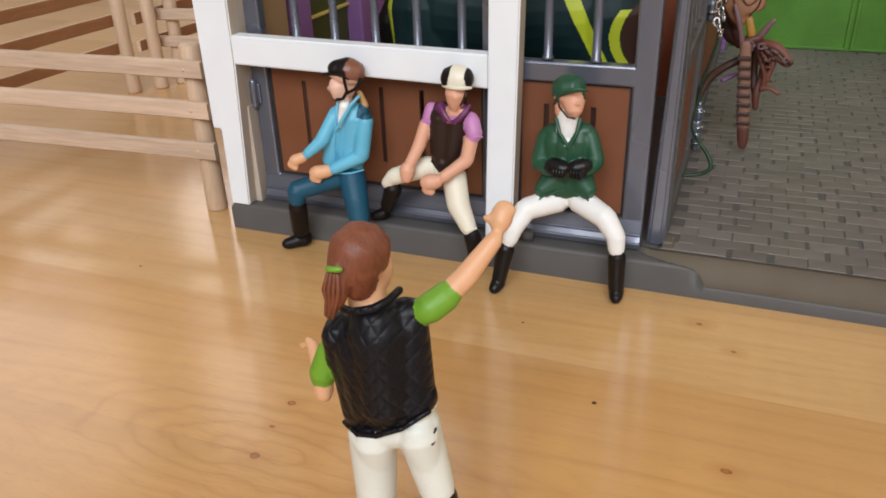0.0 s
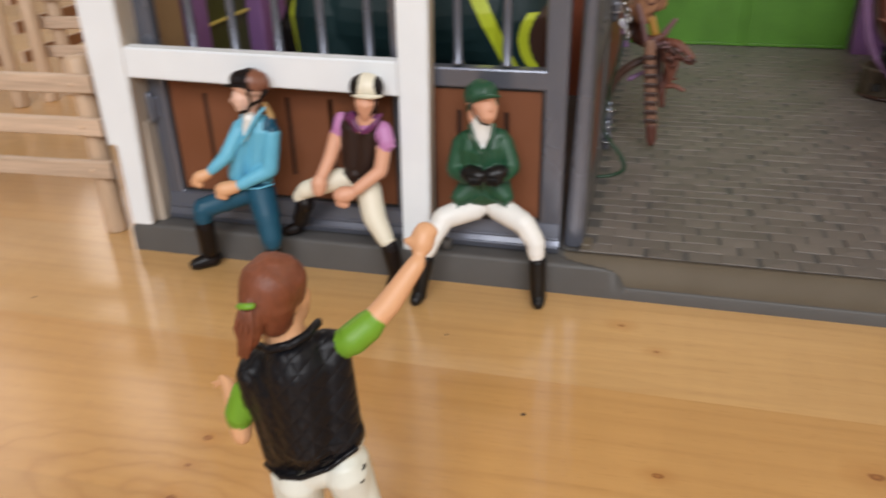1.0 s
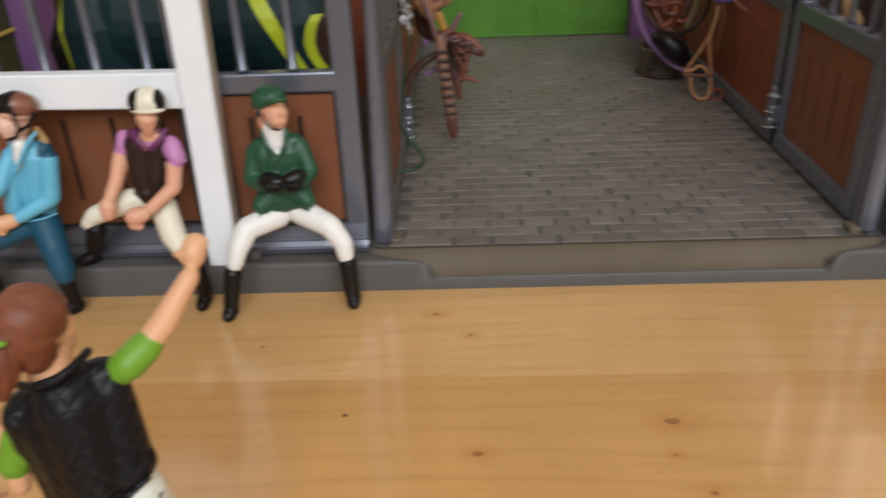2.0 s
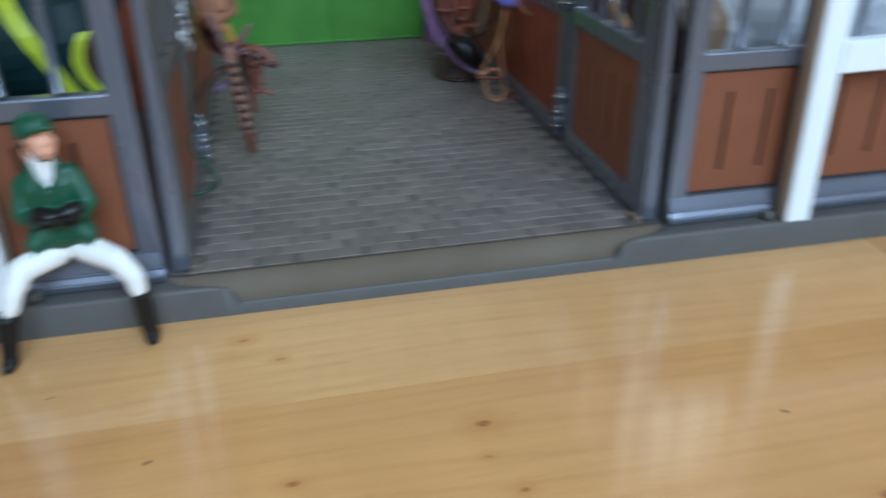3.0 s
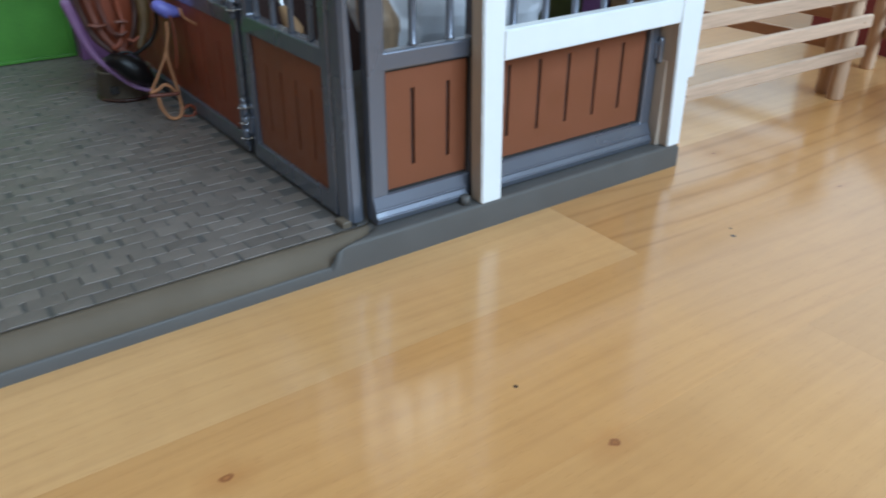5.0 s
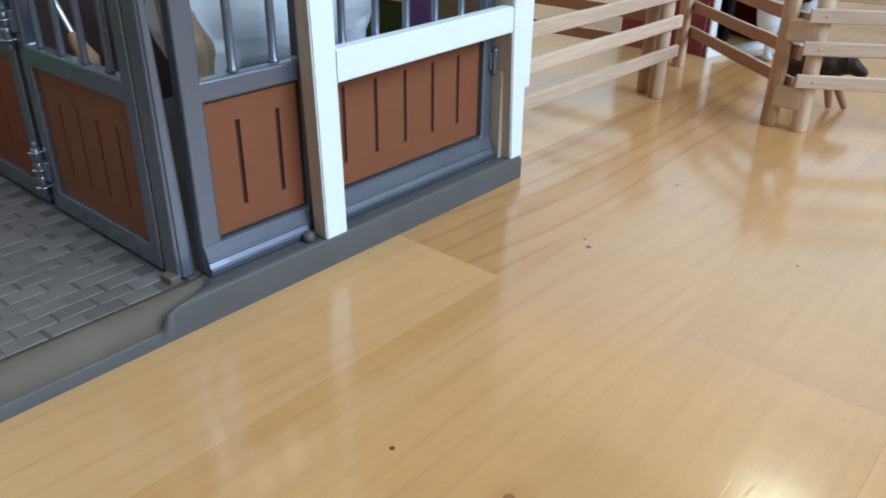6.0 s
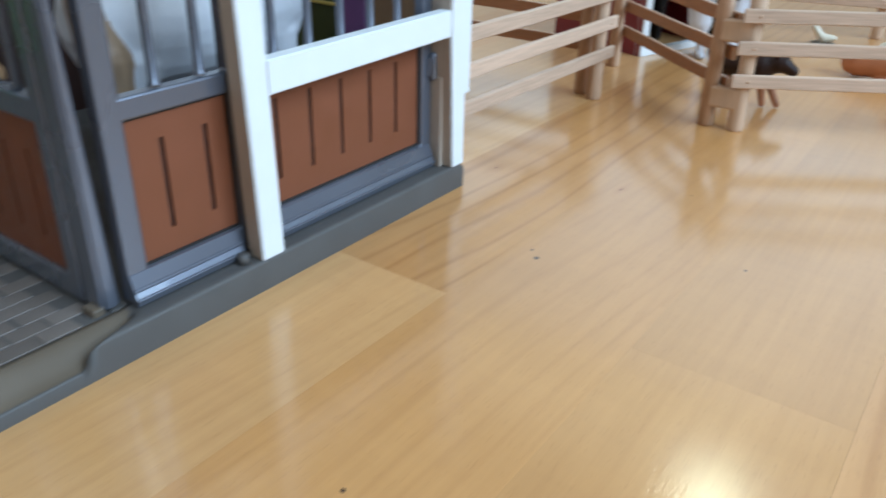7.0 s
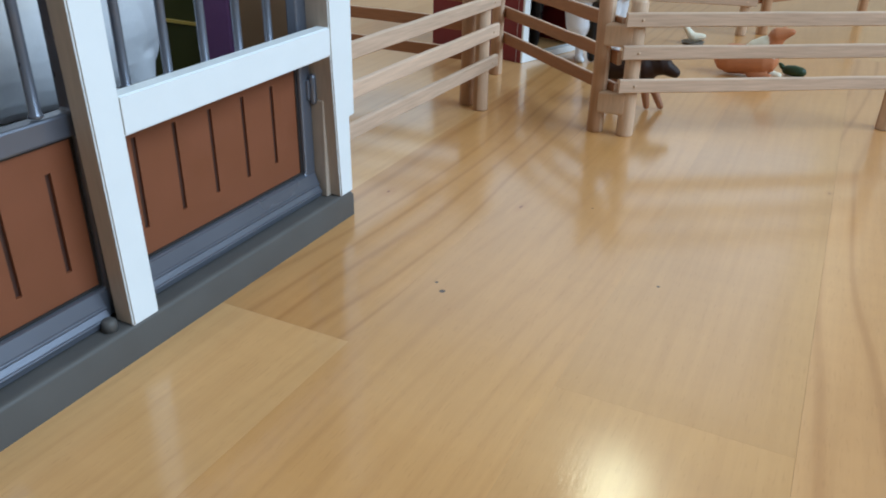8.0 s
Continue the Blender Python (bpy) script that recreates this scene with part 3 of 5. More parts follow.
def stall_front(s):
    """Posts, beam, hinged door leaf and fixed front of one stall; s is the side of the aisle."""
    def span(a, b):
        return sorted((s * a, s * b))
    # outer post with its overhanging upper part
    bm = bmesh.new()
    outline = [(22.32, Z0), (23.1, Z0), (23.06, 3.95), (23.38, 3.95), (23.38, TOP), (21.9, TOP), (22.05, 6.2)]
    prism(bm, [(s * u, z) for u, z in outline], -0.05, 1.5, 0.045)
    part("corner_post", bm, [WHITE, SHADED_SIDE], stable, "white square corner post, sides tinted beige for shade")
    bm = bmesh.new()
    box(bm, *span(22.08, 22.4), 0.42, 1.1, Z0, 4.7, 0.03)
    part("post_flange", bm, SHADED_SIDE, stable)
    bm = bmesh.new()
    box(bm, *span(22.9, 23.3), 0.25, 3.2, Z0 - 0.05, 3.9, 0.04)
    part("side_strip", bm, PLINTH, stable)
    bm = bmesh.new()
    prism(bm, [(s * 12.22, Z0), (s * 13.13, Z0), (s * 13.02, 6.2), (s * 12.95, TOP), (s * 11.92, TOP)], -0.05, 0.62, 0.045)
    part("middle_post", bm, [WHITE, SHADED_SIDE], stable, "white square post, sides tinted beige for shade")
    bm = bmesh.new()
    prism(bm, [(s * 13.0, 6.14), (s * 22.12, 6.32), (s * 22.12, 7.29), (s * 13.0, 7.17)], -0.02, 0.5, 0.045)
    part("beam", bm, [WHITE, SHADED_SIDE], stable, "white cross beam")
    # hinged leaf beside the aisle
    y0, y1 = 0.82, 1.28
    a, b = span(8.18, 12.95)
    bm = bmesh.new()
    plate(bm, [a, a + 0.66, b - 0.66, b], [1.12, 2.0, 6.25, 6.86, TOP - 1.2, TOP - 0.6], {(1, 1), (1, 3)}, y0, y1, 0.07)
    leaf = part("stall_door", bm, GREY, stable, "silver grey door frame")
    bm = bmesh.new()
    a2, b2 = span(8.2, 12.0)
    moulding(bm, a2, b2, y0)
    part("kick_rail", bm, GREY, leaf)
    bm = bmesh.new()
    slotted(bm, a + 0.55, b - 0.55, y0 + 0.2, y1 - 0.1, 2.0, 6.5, [s * 9.98, s * 11.44], 2.8, 5.5, 0.17)
    panel = part("panel", bm, BROWN, leaf, "brown slotted panel")
    # dark sheet closes both slots and keeps them dark
    bm = bmesh.new()
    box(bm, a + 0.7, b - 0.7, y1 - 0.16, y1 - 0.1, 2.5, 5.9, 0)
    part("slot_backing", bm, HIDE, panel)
    # dark ring paints the shade of the gap around the panel
    bm = bmesh.new()
    plate(bm, [a + 0.64, a + 0.74, b - 0.74, b - 0.64], [1.98, 2.08, 6.17, 6.27], {(1, 1)}, y0 + 0.17, y0 + 0.28)
    part("gap_shade", bm, SHADE, panel)
    for u in (9.98, 11.44):
        bm = bmesh.new()
        lathe(bm, [(0.0, 6.9), (0.18, 6.92), (0.17, 6.99), (0.135, 7.04), (0.13, 9.0), (0.13, TOP - 1.1), (0.0, TOP - 1.05)], s * u, 0.97, 12)
        part("bar", bm, GREY, leaf)
    bm = bmesh.new()
    lathe(bm, [(0.0, Z0 - 0.02), (0.22, Z0), (0.2, Z0 + 0.26), (0.14, Z0 + 0.32), (0.0, Z0 + 0.32)], s * 11.8, 0.4, 14)
    part("pivot_pin", bm, PLINTH, stable)
    # fixed front behind the beam
    a, b = span(13.0, 22.05)
    bm = bmesh.new()
    plate(bm, [a, a + 0.5, b - 0.6, b] if s > 0 else [a, a + 0.6, b - 0.5, b], [1.12, 2.05, 6.4, 6.95, TOP - 1.2, TOP - 0.6], {(1, 1), (1, 3)}, y0 + 0.04, y1, 0.07)
    fixed = part("stall_front", bm, GREY, stable, "silver grey front frame")
    bm = bmesh.new()
    moulding(bm, a + 0.1, b - 0.1, y0 + 0.03)
    part("kick_rail", bm, GREY, fixed)
    bm = bmesh.new()
    places = (14.18, 15.68, 17.15, 18.64, 20.1)
    slotted(bm, a + 0.45, b - 0.5, y0 + 0.24, y1 - 0.1, 2.05, 6.5, [s * u for u in places], 2.92, 5.6, 0.17)
    panel = part("panel", bm, BROWN, fixed, "brown slotted panel")
    for u in places:
        if s < 0 and u == places[1]:
            continue                # the one slot cut right through
        bm = bmesh.new()
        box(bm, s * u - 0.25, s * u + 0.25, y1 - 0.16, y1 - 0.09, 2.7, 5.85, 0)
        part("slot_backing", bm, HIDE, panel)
    lo, hi = (0.5, 0.6) if s > 0 else (0.6, 0.5)
    # same dark ring for the shaded gap of the fixed panel
    bm = bmesh.new()
    plate(bm, [a + lo - 0.02, a + lo + 0.08, b - hi - 0.08, b - hi + 0.02], [2.03, 2.13, 6.32, 6.42], {(1, 1)}, y0 + 0.2, y0 + 0.32)
    part("gap_shade", bm, SHADE, panel)
    for u in places:
        bm = bmesh.new()
        lathe(bm, [(0.0, 6.9), (0.18, 6.92), (0.17, 6.99), (0.135, 7.04), (0.13, 9.0), (0.13, TOP - 1.1), (0.0, TOP - 1.05)], s * u, 0.97, 12)
        part("bar", bm, GREY, fixed)
    bm = bmesh.new()
    rod(bm, [(s * 21.98, y0 - 0.08, 4.68), (s * 21.98, y0 - 0.08, 5.52)], 0.13, 10)
    box(bm, *span(21.75, 22.1), y0 - 0.05, y0 + 0.1, 4.75, 5.45, 0.03)
    part("hinge", bm, GREY, fixed)


def aisle_side(s):
    """Corner column, hinged side leaf and the fixed wall behind it along the aisle."""
    def span(a, b):
        return sorted((s * a, s * b))
    bm = bmesh.new()
    box(bm, *span(7.48, 8.08), 1.25, 2.0, Z0, TOP, 0.08)
    box(bm, *span(7.6, 7.96), 1.18, 1.3, Z0 + 0.02, TOP, 0.05)
    for v in bm.verts:
        v.co.x -= s * max(abs(v.co.x) - 7.5, 0) * 0.75 * (v.co.z - Z0) / (TOP - Z0)
    part("corner_column", bm, GREY, stable, "silver grey corner column")
    bm = bmesh.new()
    box(bm, *span(7.2, 7.55), 1.2, 1.75, Z0 - 0.1, Z0 + 0.16, 0.05)
    part("column_foot", bm, RAMP, stable)
    for y0, y1, mat, slots, name in ((2.05, 9.0, BROWN, (3.7, 4.9, 6.1, 7.3), "side_door"), (9.5, 31.3, RUST, (12, 14, 16, 18, 20, 22, 24, 26, 28), "side_wall")):
        a, b = span(7.45, 7.95)
        quarter = Matrix(((0, 1, 0, 0), (1, 0, 0, 0), (0, 0, 1, 0), (0, 0, 0, 1)))
        bm = bmesh.new()
        plate(bm, [y0, y0 + 0.55, y1 - 0.55, y1], [Z0 + 0.05, Z0 + 0.74, 6.2, 6.85, TOP - 1.2, TOP - 0.6], {(1, 1), (1, 3)}, a, b, 0.06, quarter)
        bmesh.ops.recalc_face_normals(bm, faces=bm.faces)
        # left leaf takes a darker grey that stands in for its shade
        leaf = part(name, bm, GREY if s > 0 else PLINTH, stable, "grey framed side leaf" if s > 0 else "grey framed side leaf, darkened for shade")
        bm = bmesh.new()
        slotted(bm, y0 + 0.48, y1 - 0.48, *span(7.62, 7.86), Z0 + 0.62, 6.45, slots, 2.6, 5.2, 0.12, quarter)
        bmesh.ops.recalc_face_normals(bm, faces=bm.faces)
        part("panel", bm, mat, leaf, "brown slotted panel")
        k = y0 + 1.5
        while k < y1 - 0.6:
            bm = bmesh.new()
            lathe(bm, [(0.0, 6.8), (0.14, 6.86), (0.13, 6.94), (0.11, 7.0), (0.11, 9.0), (0.11, TOP - 1.1), (0.0, TOP - 1.05)], s * 7.7, k, 10)
            # left bars are darkened for shade likewise
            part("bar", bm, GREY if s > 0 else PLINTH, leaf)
            k += 1.45
    for z in (2.5, 7.6):
        bm = bmesh.new()
        for dz in (-0.5, 0, 0.5):
            rod(bm, [(s * 7.32, 9.25, z + dz - 0.14), (s * 7.32, 9.25, z + dz + 0.14)], 0.2, 12)
        rod(bm, [(s * 7.32, 9.25, z - 0.9), (s * 7.32, 9.25, z + 0.9)], 0.13, 10)
        box(bm, *span(7.3, 7.5), 8.7, 9.8, z - 0.35, z + 0.35, 0.03)
        hinge = part("side_hinge", bm, GREY, stable)
        for dz in (-0.64, 0.0, 0.64):
            bm = bmesh.new()
            lathe(bm, [(0.0, z + dz - 0.035), (0.25, z + dz - 0.03), (0.27, z + dz), (0.25, z + dz + 0.03), (0.0, z + dz + 0.035)], s * 7.32, 9.25, 14)
            part("hinge_ring", bm, CHROME, hinge, "bright hinge ring")


def stall_inside(s):
    """Outer side wall seen through the bars, and the stall's back."""
    def span(a, b):
        return sorted((s * a, s * b))
    bm = bmesh.new()
    box(bm, *span(22.2, 23.0), 1.55, 3.9, Z0, TOP, 0.06)
    part("side_post", bm, TAN, stable, "tan side post")
    bm = bmesh.new()
    box(bm, *span(22.1, 23.0), 4.3, 5.5, Z0, TOP, 0.08)
    part("side_post", bm, PURPLE, stable, "purple side post")
    bm = bmesh.new()
    box(bm, *span(22.6, 22.9), 3.8, 20.0, Z0, TOP, 0)
    side = part("outer_wall", bm, OLIVE, stable, "dark olive side wall")
    bm = bmesh.new()
    box(bm, *span(22.48, 22.62), 5.4, 9.6, 6.6, 6.72, 0.02)
    part("ledge", bm, YELLOW, side, "thin yellow ledge")
    bm = bmesh.new()
    box(bm, *span(21.9, 23.0), 9.4, 11.8, Z0, TOP, 0.1)
    part("side_post", bm, PURPLE, stable, "thick purple side post")
    bm = bmesh.new()
    box(bm, *span(8.0, 22.6), 18.0, 18.4, Z0, TOP, 0)
    # right wall's dark brown carries the shade deep in the stall
    part("stall_back", bm, RUST if s < 0 else DARKBROWN, stable, "reddish brown stall back wall" if s < 0 else "brown stall back wall, stall shade painted in")


for side in (-1, 1):
    stall_front(side)
    aisle_side(side)
    stall_inside(side)

# green doors at the end of the aisle
bm = bmesh.new()
box(bm, -7.4, 5.6, 30.3, 30.8, Z0 - 0.1, TOP, 0)
gate = part("end_wall", bm, GREEN, stable, "leaf green end wall")
for a, b in ((-7.2, -0.35), (-0.25, 5.5)):
    bm = bmesh.new()
    plate(bm, [a, a + 0.22, b - 0.22, b], [Z0, Z0 + 0.18, TOP - 0.7, TOP - 0.4], {(1, 1)}, 30.15, 30.35, 0.03)
    part("gate_leaf", bm, GREEN, gate, "leaf green framed gate leaf")
for s, x0, x1 in ((1, 5.6, 7.3), (-1, -8.0, -7.2)):
    bm = bmesh.new()
    box(bm, x0, x1, 29.0, 30.7, Z0 - 0.1, TOP, 0.1)
    part("end_post", bm, PURPLE, stable, "purple end post")


# ---- figures: one plain moulded mesh each ----
def standing_figure():
    skin, hair, green, quilt, cream, black = range(6)
    p = [
        (hair, (-3.70, 12.05, 7.19), (-3.75, 11.95, 7.07), 0.46, 0.44),
        (hair, (-3.73, 12.00, 6.90), (-3.73, 12.00, 6.65), 0.43, 0.33),
        (hair, (-3.58, 12.15, 7.22), (-3.57, 12.20, 7.03), 0.37, 0.33),
        (hair, (-3.85, 11.62, 7.04), (-3.86, 11.56, 6.82), 0.15, 0.18),
        (hair, (-3.88, 11.70, 7.06), (-3.94, 11.75, 7.11), 0.14, 0.12),
        (hair, (-3.85, 11.56, 6.8), (-3.88, 11.52, 6.56), 0.19, 0.18),
        (hair, (-3.9, 11.52, 6.55), (-4.0, 11.48, 6.28), 0.17, 0.1),
        (skin, (-3.57, 12.40, 6.78), (-3.59, 12.45, 6.49), 0.27, 0.23),
        (skin, (-3.70, 12.15, 6.39), (-3.67, 12.20, 6.07), 0.30, 0.35),
        (skin, (-3.39, 12.02, 6.82), (-3.39, 12.02, 6.77), 0.07, 0.06),
        (quilt, (-4.14, 12.10, 5.51), (-3.87, 12.00, 4.01), 0.35, 0.36),
        (quilt, (-3.03, 12.30, 5.77), (-2.93, 12.10, 4.38), 0.34, 0.40),
        (quilt, (-3.86, 12.05, 3.97), (-2.92, 12.10, 4.45), 0.39, 0.43),
        (quilt, (-3.48, 12.05, 5.77), (-3.36, 12.00, 4.35), 0.53, 0.56),
        (quilt, (-4.20, 12.10, 5.59), (-3.04, 12.35, 5.98), 0.28, 0.27),
        (quilt, (-4.21, 11.95, 5.55), (-4.21, 11.95, 4.97), 0.26, 0.20), (quilt, (-3.85, 12.0, 5.4), (-3.62, 11.96, 4.25), 0.42, 0.44),
        (green, (-2.7, 12.38, 6.08), (-2.44, 12.58, 6.28), 0.26, 0.25),
        (skin, (-2.43, 12.60, 6.30), (-2.20, 12.80, 6.54), 0.20, 0.20),
        (skin, (-2.20, 12.80, 6.54), (-1.83, 13.20, 7.09), 0.20, 0.15),
        (skin, (-1.80, 13.40, 7.31), (-1.78, 13.50, 7.46), 0.19, 0.19),
        (skin, (-1.88, 13.35, 7.33), (-2.02, 13.35, 7.38), 0.08, 0.07),
        (skin, (-1.71, 13.50, 7.54), (-1.64, 13.50, 7.50), 0.11, 0.09),
        (green, (-4.46, 12.10, 5.08), (-4.63, 12.05, 4.57), 0.22, 0.25),
        (skin, (-4.63, 12.05, 4.47), (-4.62, 12.00, 4.18), 0.20, 0.17),
        (skin, (-4.63, 12.00, 4.20), (-5.17, 12.70, 4.53), 0.16, 0.12),
        (skin, (-5.21, 12.75, 4.56), (-5.34, 12.80, 4.64), 0.13, 0.08),
        (skin, (-5.33, 12.80, 4.57), (-5.61, 12.85, 4.46), 0.05, 0.03),
        (skin, (-5.25, 12.80, 4.66), (-5.52, 12.80, 4.39), 0.05, 0.03),
        (cream, (-3.74, 12.05, 3.58), (-3.80, 12.10, 1.92), 0.44, 0.38),
        (cream, (-2.89, 12.10, 3.91), (-2.58, 12.15, 2.43), 0.41, 0.33),
        (cream, (-3.45, 12.05, 3.73), (-3.10, 12.10, 3.85), 0.42, 0.42),
        (cream, (-3.64, 11.9, 3.55), (-3.69, 12.08, 2.6), 0.39, 0.28),
        (cream, (-2.80, 11.95, 3.82), (-2.68, 12.08, 2.9), 0.37, 0.26),
        (black, (-3.80, 12.1, 1.84), (-3.85, 12.05, 0.35), 0.36, 0.24), (black, (-3.85, 12.05, 0.22), (-3.8, 12.6, 0.2), 0.24, 0.2),
        (black, (-2.54, 12.15, 2.26), (-2.2, 12.2, 0.35), 0.33, 0.24), (black, (-2.2, 12.2, 0.22), (-2.1, 12.7, 0.2), 0.24, 0.2),
    ]

    def rules(x, y, z, pick):
        hem = 3.89 + 0.42 * (x + 3.41) + 0.165 * (x + 3.41) ** 2
        trunk = (pick == quilt) | (pick == cream)
        pick = np.where(trunk, np.where(z > hem, quilt, cream), pick)
        for cx, cy, cz, r in ((-2.5, 11.9, 4.2, 0.045), (-2.45, 11.9, 4.0, 0.055), (-2.48, 11.9, 3.8, 0.03)):   # chipped paint on the hip
            pick = np.where((pick == cream) & ((x - cx) ** 2 + (y - cy) ** 2 * 0.04 + ((z - cz) * 0.7) ** 2 < r * r), black, pick)
        return pick
    lines = [(green, [(-3.93, 11.46, 7.1), (-3.83, 11.4, 7.14), (-3.72, 11.44, 7.14)], 0.05, (1, 1))]
    lines += [(quilt, [(-3.98, 11.86, 6.16), (-3.72, 11.72, 6.22), (-3.36, 11.74, 6.34), (-3.18, 11.92, 6.42), (-3.16, 12.3, 6.4)], 0.07, (1, 1))]
    lines += [(hair, [(-3.93 + 0.055 * k, 11.44, 7.03), (-3.99 + 0.085 * k, 11.37, 6.78), (-3.95 + 0.055 * k, 11.37, 6.6), (-4.03 + 0.04 * k, 11.4, 6.3 - 0.04 * (k % 2))], [0.035, 0.04, 0.04, 0.025], (1, 1)) for k in range(4)]
    # vest hem
    lines += [(quilt, [(-4.2, 11.9, 3.72), (-3.8, 11.62, 3.78), (-3.4, 11.54, 3.92), (-2.95, 11.62, 4.14), (-2.55, 11.86, 4.42)], 0.05, (1, 1))]
    ob = moulded("figurine", p, [TANNED, HAIR, LIME, QUILT, BREECHES, BLACK], 0.028, 20, rules, lines)
    return tagged(ob, "standing rider figurine with auburn ponytail, black quilted vest, raised arm", "figurine", "rider figurines")


def green_rider():
    skin, green, white, black = range(4)
    p = [
        (green, (-3.19, 24.40, 6.37), (-3.07, 24.35, 6.41), 0.46, 0.44), (skin, (-2.96, 24.25, 6.11), (-2.91, 24.15, 5.94), 0.36, 0.30),
        (skin, (-2.88, 24.10, 5.84), (-2.87, 24.10, 5.80), 0.19, 0.18), (skin, (-2.75, 23.90, 6.12), (-2.75, 23.90, 6.09), 0.06, 0.05),
        (skin, (-3.36, 24.40, 5.93), (-3.32, 24.40, 5.69), 0.18, 0.21), (white, (-3.12, 24.40, 5.57), (-3.11, 24.45, 5.10), 0.33, 0.37),
        (green, (-3.46, 24.50, 4.80), (-3.38, 24.50, 3.58), 0.43, 0.43), (green, (-2.8, 24.50, 4.87), (-2.74, 24.50, 3.66), 0.43, 0.43),
        (green, (-3.6, 24.50, 4.99), (-2.62, 24.50, 5.11), 0.28, 0.28), (green, (-3.11, 24.45, 4.74), (-3.07, 24.45, 3.78), 0.47, 0.47),
        (green, (-3.78, 24.50, 4.86), (-3.93, 24.30, 4.11), 0.26, 0.25), (green, (-3.93, 24.30, 4.07), (-3.53, 23.95, 4.00), 0.25, 0.21),
        (green, (-2.46, 24.50, 5.0), (-2.2, 24.30, 4.31), 0.25, 0.25), (green, (-2.2, 24.30, 4.28), (-2.37, 23.95, 4.13), 0.25, 0.21),
        (black, (-3.41, 23.90, 4.14), (-3.09, 23.80, 4.14), 0.26, 0.24), (black, (-2.75, 23.80, 4.18), (-2.47, 23.90, 4.25), 0.24, 0.25),
        (black, (-3.30, 23.75, 3.97), (-3.05, 23.72, 3.99), 0.13, 0.11), (black, (-2.74, 23.72, 4.03), (-2.48, 23.75, 4.06), 0.11, 0.13),
        (green, (-3.48, 24.40, 3.45), (-3.73, 24.15, 3.29), 0.46, 0.28), (green, (-2.63, 24.40, 3.56), (-2.37, 24.15, 3.43), 0.45, 0.27),
        (green, (-3.35, 24.50, 3.35), (-2.78, 24.50, 3.42), 0.47, 0.47), (white, (-3.32, 24.45, 2.84), (-4.18, 23.85, 2.67), 0.40, 0.35),
        (white, (-4.18, 23.85, 2.67), (-4.44, 23.50, 2.16), 0.35, 0.28), (white, (-4.44, 23.50, 2.16), (-4.57, 23.40, 1.75), 0.28, 0.24),
        (white, (-2.67, 24.45, 2.92), (-1.75, 23.95, 2.65), 0.40, 0.34), (white, (-1.75, 23.95, 2.65), (-1.38, 23.80, 2.16), 0.34, 0.29),
        (white, (-1.38, 23.80, 2.16), (-1.33, 23.75, 1.76), 0.29, 0.25), (black, (-4.68, 23.38, 1.46), (-4.86, 23.20, 0.36), 0.28, 0.23),
        (black, (-1.29, 23.75, 1.54), (-1.25, 23.75, 0.42), 0.27, 0.24),
        (black, (-4.86, 23.2, 0.3), (-4.92, 22.95, 0.2), 0.24, 0.19), (black, (-1.24, 23.85, 0.3), (-1.2, 23.55, 0.2), 0.25, 0.2),
    ]

    def rules(x, y, z, pick):
        vee = (np.abs(x + 3.03 - 0.12 * (z - 5.2)) < (z - 4.74) * 0.42) & (y < 24.5) & (z > 4.74) & (z < 5.62) & (pick == green)
        pick = np.where(vee, white, pick)
        head = (z > 5.62) & ((pick == green) | (pick == skin))
        brim = np.where(y < 24.15, 6.27 + 0.34 * (x + 3.3), 6.2 - 0.7 * (y - 24.15))
        pick = np.where(head, np.where(z > brim, green, skin), pick)
        flap = 3.48 - 0.62 * np.abs(x + 3.04) + 0.05 * (x + 3.04)
        seat = (pick == white) & (z < 4.0) & (z > flap + 0.02) & (y < 24.6) & (np.abs(x + 3.05) < 0.75)
        return np.where(seat, green, pick)
    lines = [(green, [(-3.35, 24.0, 6.25), (-3.04, 23.8, 6.46), (-2.74, 23.72, 6.57), (-2.52, 23.85, 6.52)], [0.05, 0.09, 0.1, 0.05], (1, 0.6)),
             (green, [(-3.52, 24.35, 5.92), (-3.43, 24.12, 6.13), (-3.32, 23.97, 6.27)], 0.05, (1, 1)),
             (black, [(-3.38, 23.98, 6.3), (-3.29, 23.93, 5.97), (-3.02, 23.83, 5.72), (-2.8, 23.8, 5.7)], 0.028, (1, 1)),
             (green, [(-3.42, 24.15, 5.52), (-3.26, 23.98, 5.17), (-2.97, 23.92, 4.78)], 0.06, (1, 0.6)), (green, [(-2.71, 24.15, 5.58), (-2.76, 23.98, 5.21), (-2.97, 23.92, 4.78)], 0.06, (1, 0.6)),
             (green, [(-3.98, 24.0, 3.3), (-3.54, 23.9, 3.14), (-3.3, 24.0, 3.29), (-3.04, 24.02, 3.46), (-2.74, 24.0, 3.33), (-2.4, 23.9, 3.23), (-2.12, 24.0, 3.42)], 0.025, (1, 1)),
             (green, [(-2.97, 23.94, 4.76), (-3.0, 23.96, 4.4), (-3.04, 23.98, 3.55)], 0.02, (1, 1))]
    for k in range(4):
        lines += [(black, [(-3.32 + 0.09 * k, 23.6, 4.14), (-3.3 + 0.09 * k, 23.55, 3.98)], 0.045, (1, 1)), (black, [(-2.8 + 0.09 * k, 23.55, 4.16), (-2.78 + 0.09 * k, 23.53, 4.0)], 0.045, (1, 1))]
    ob = moulded("figurine", p, [SKIN, JACKET, SNOW, BLACK], 0.034, 6, rules, lines)
    return tagged(ob, "rider figurine in bottle green jacket and riding helmet, leaning on door", "figurine", "rider figurines")


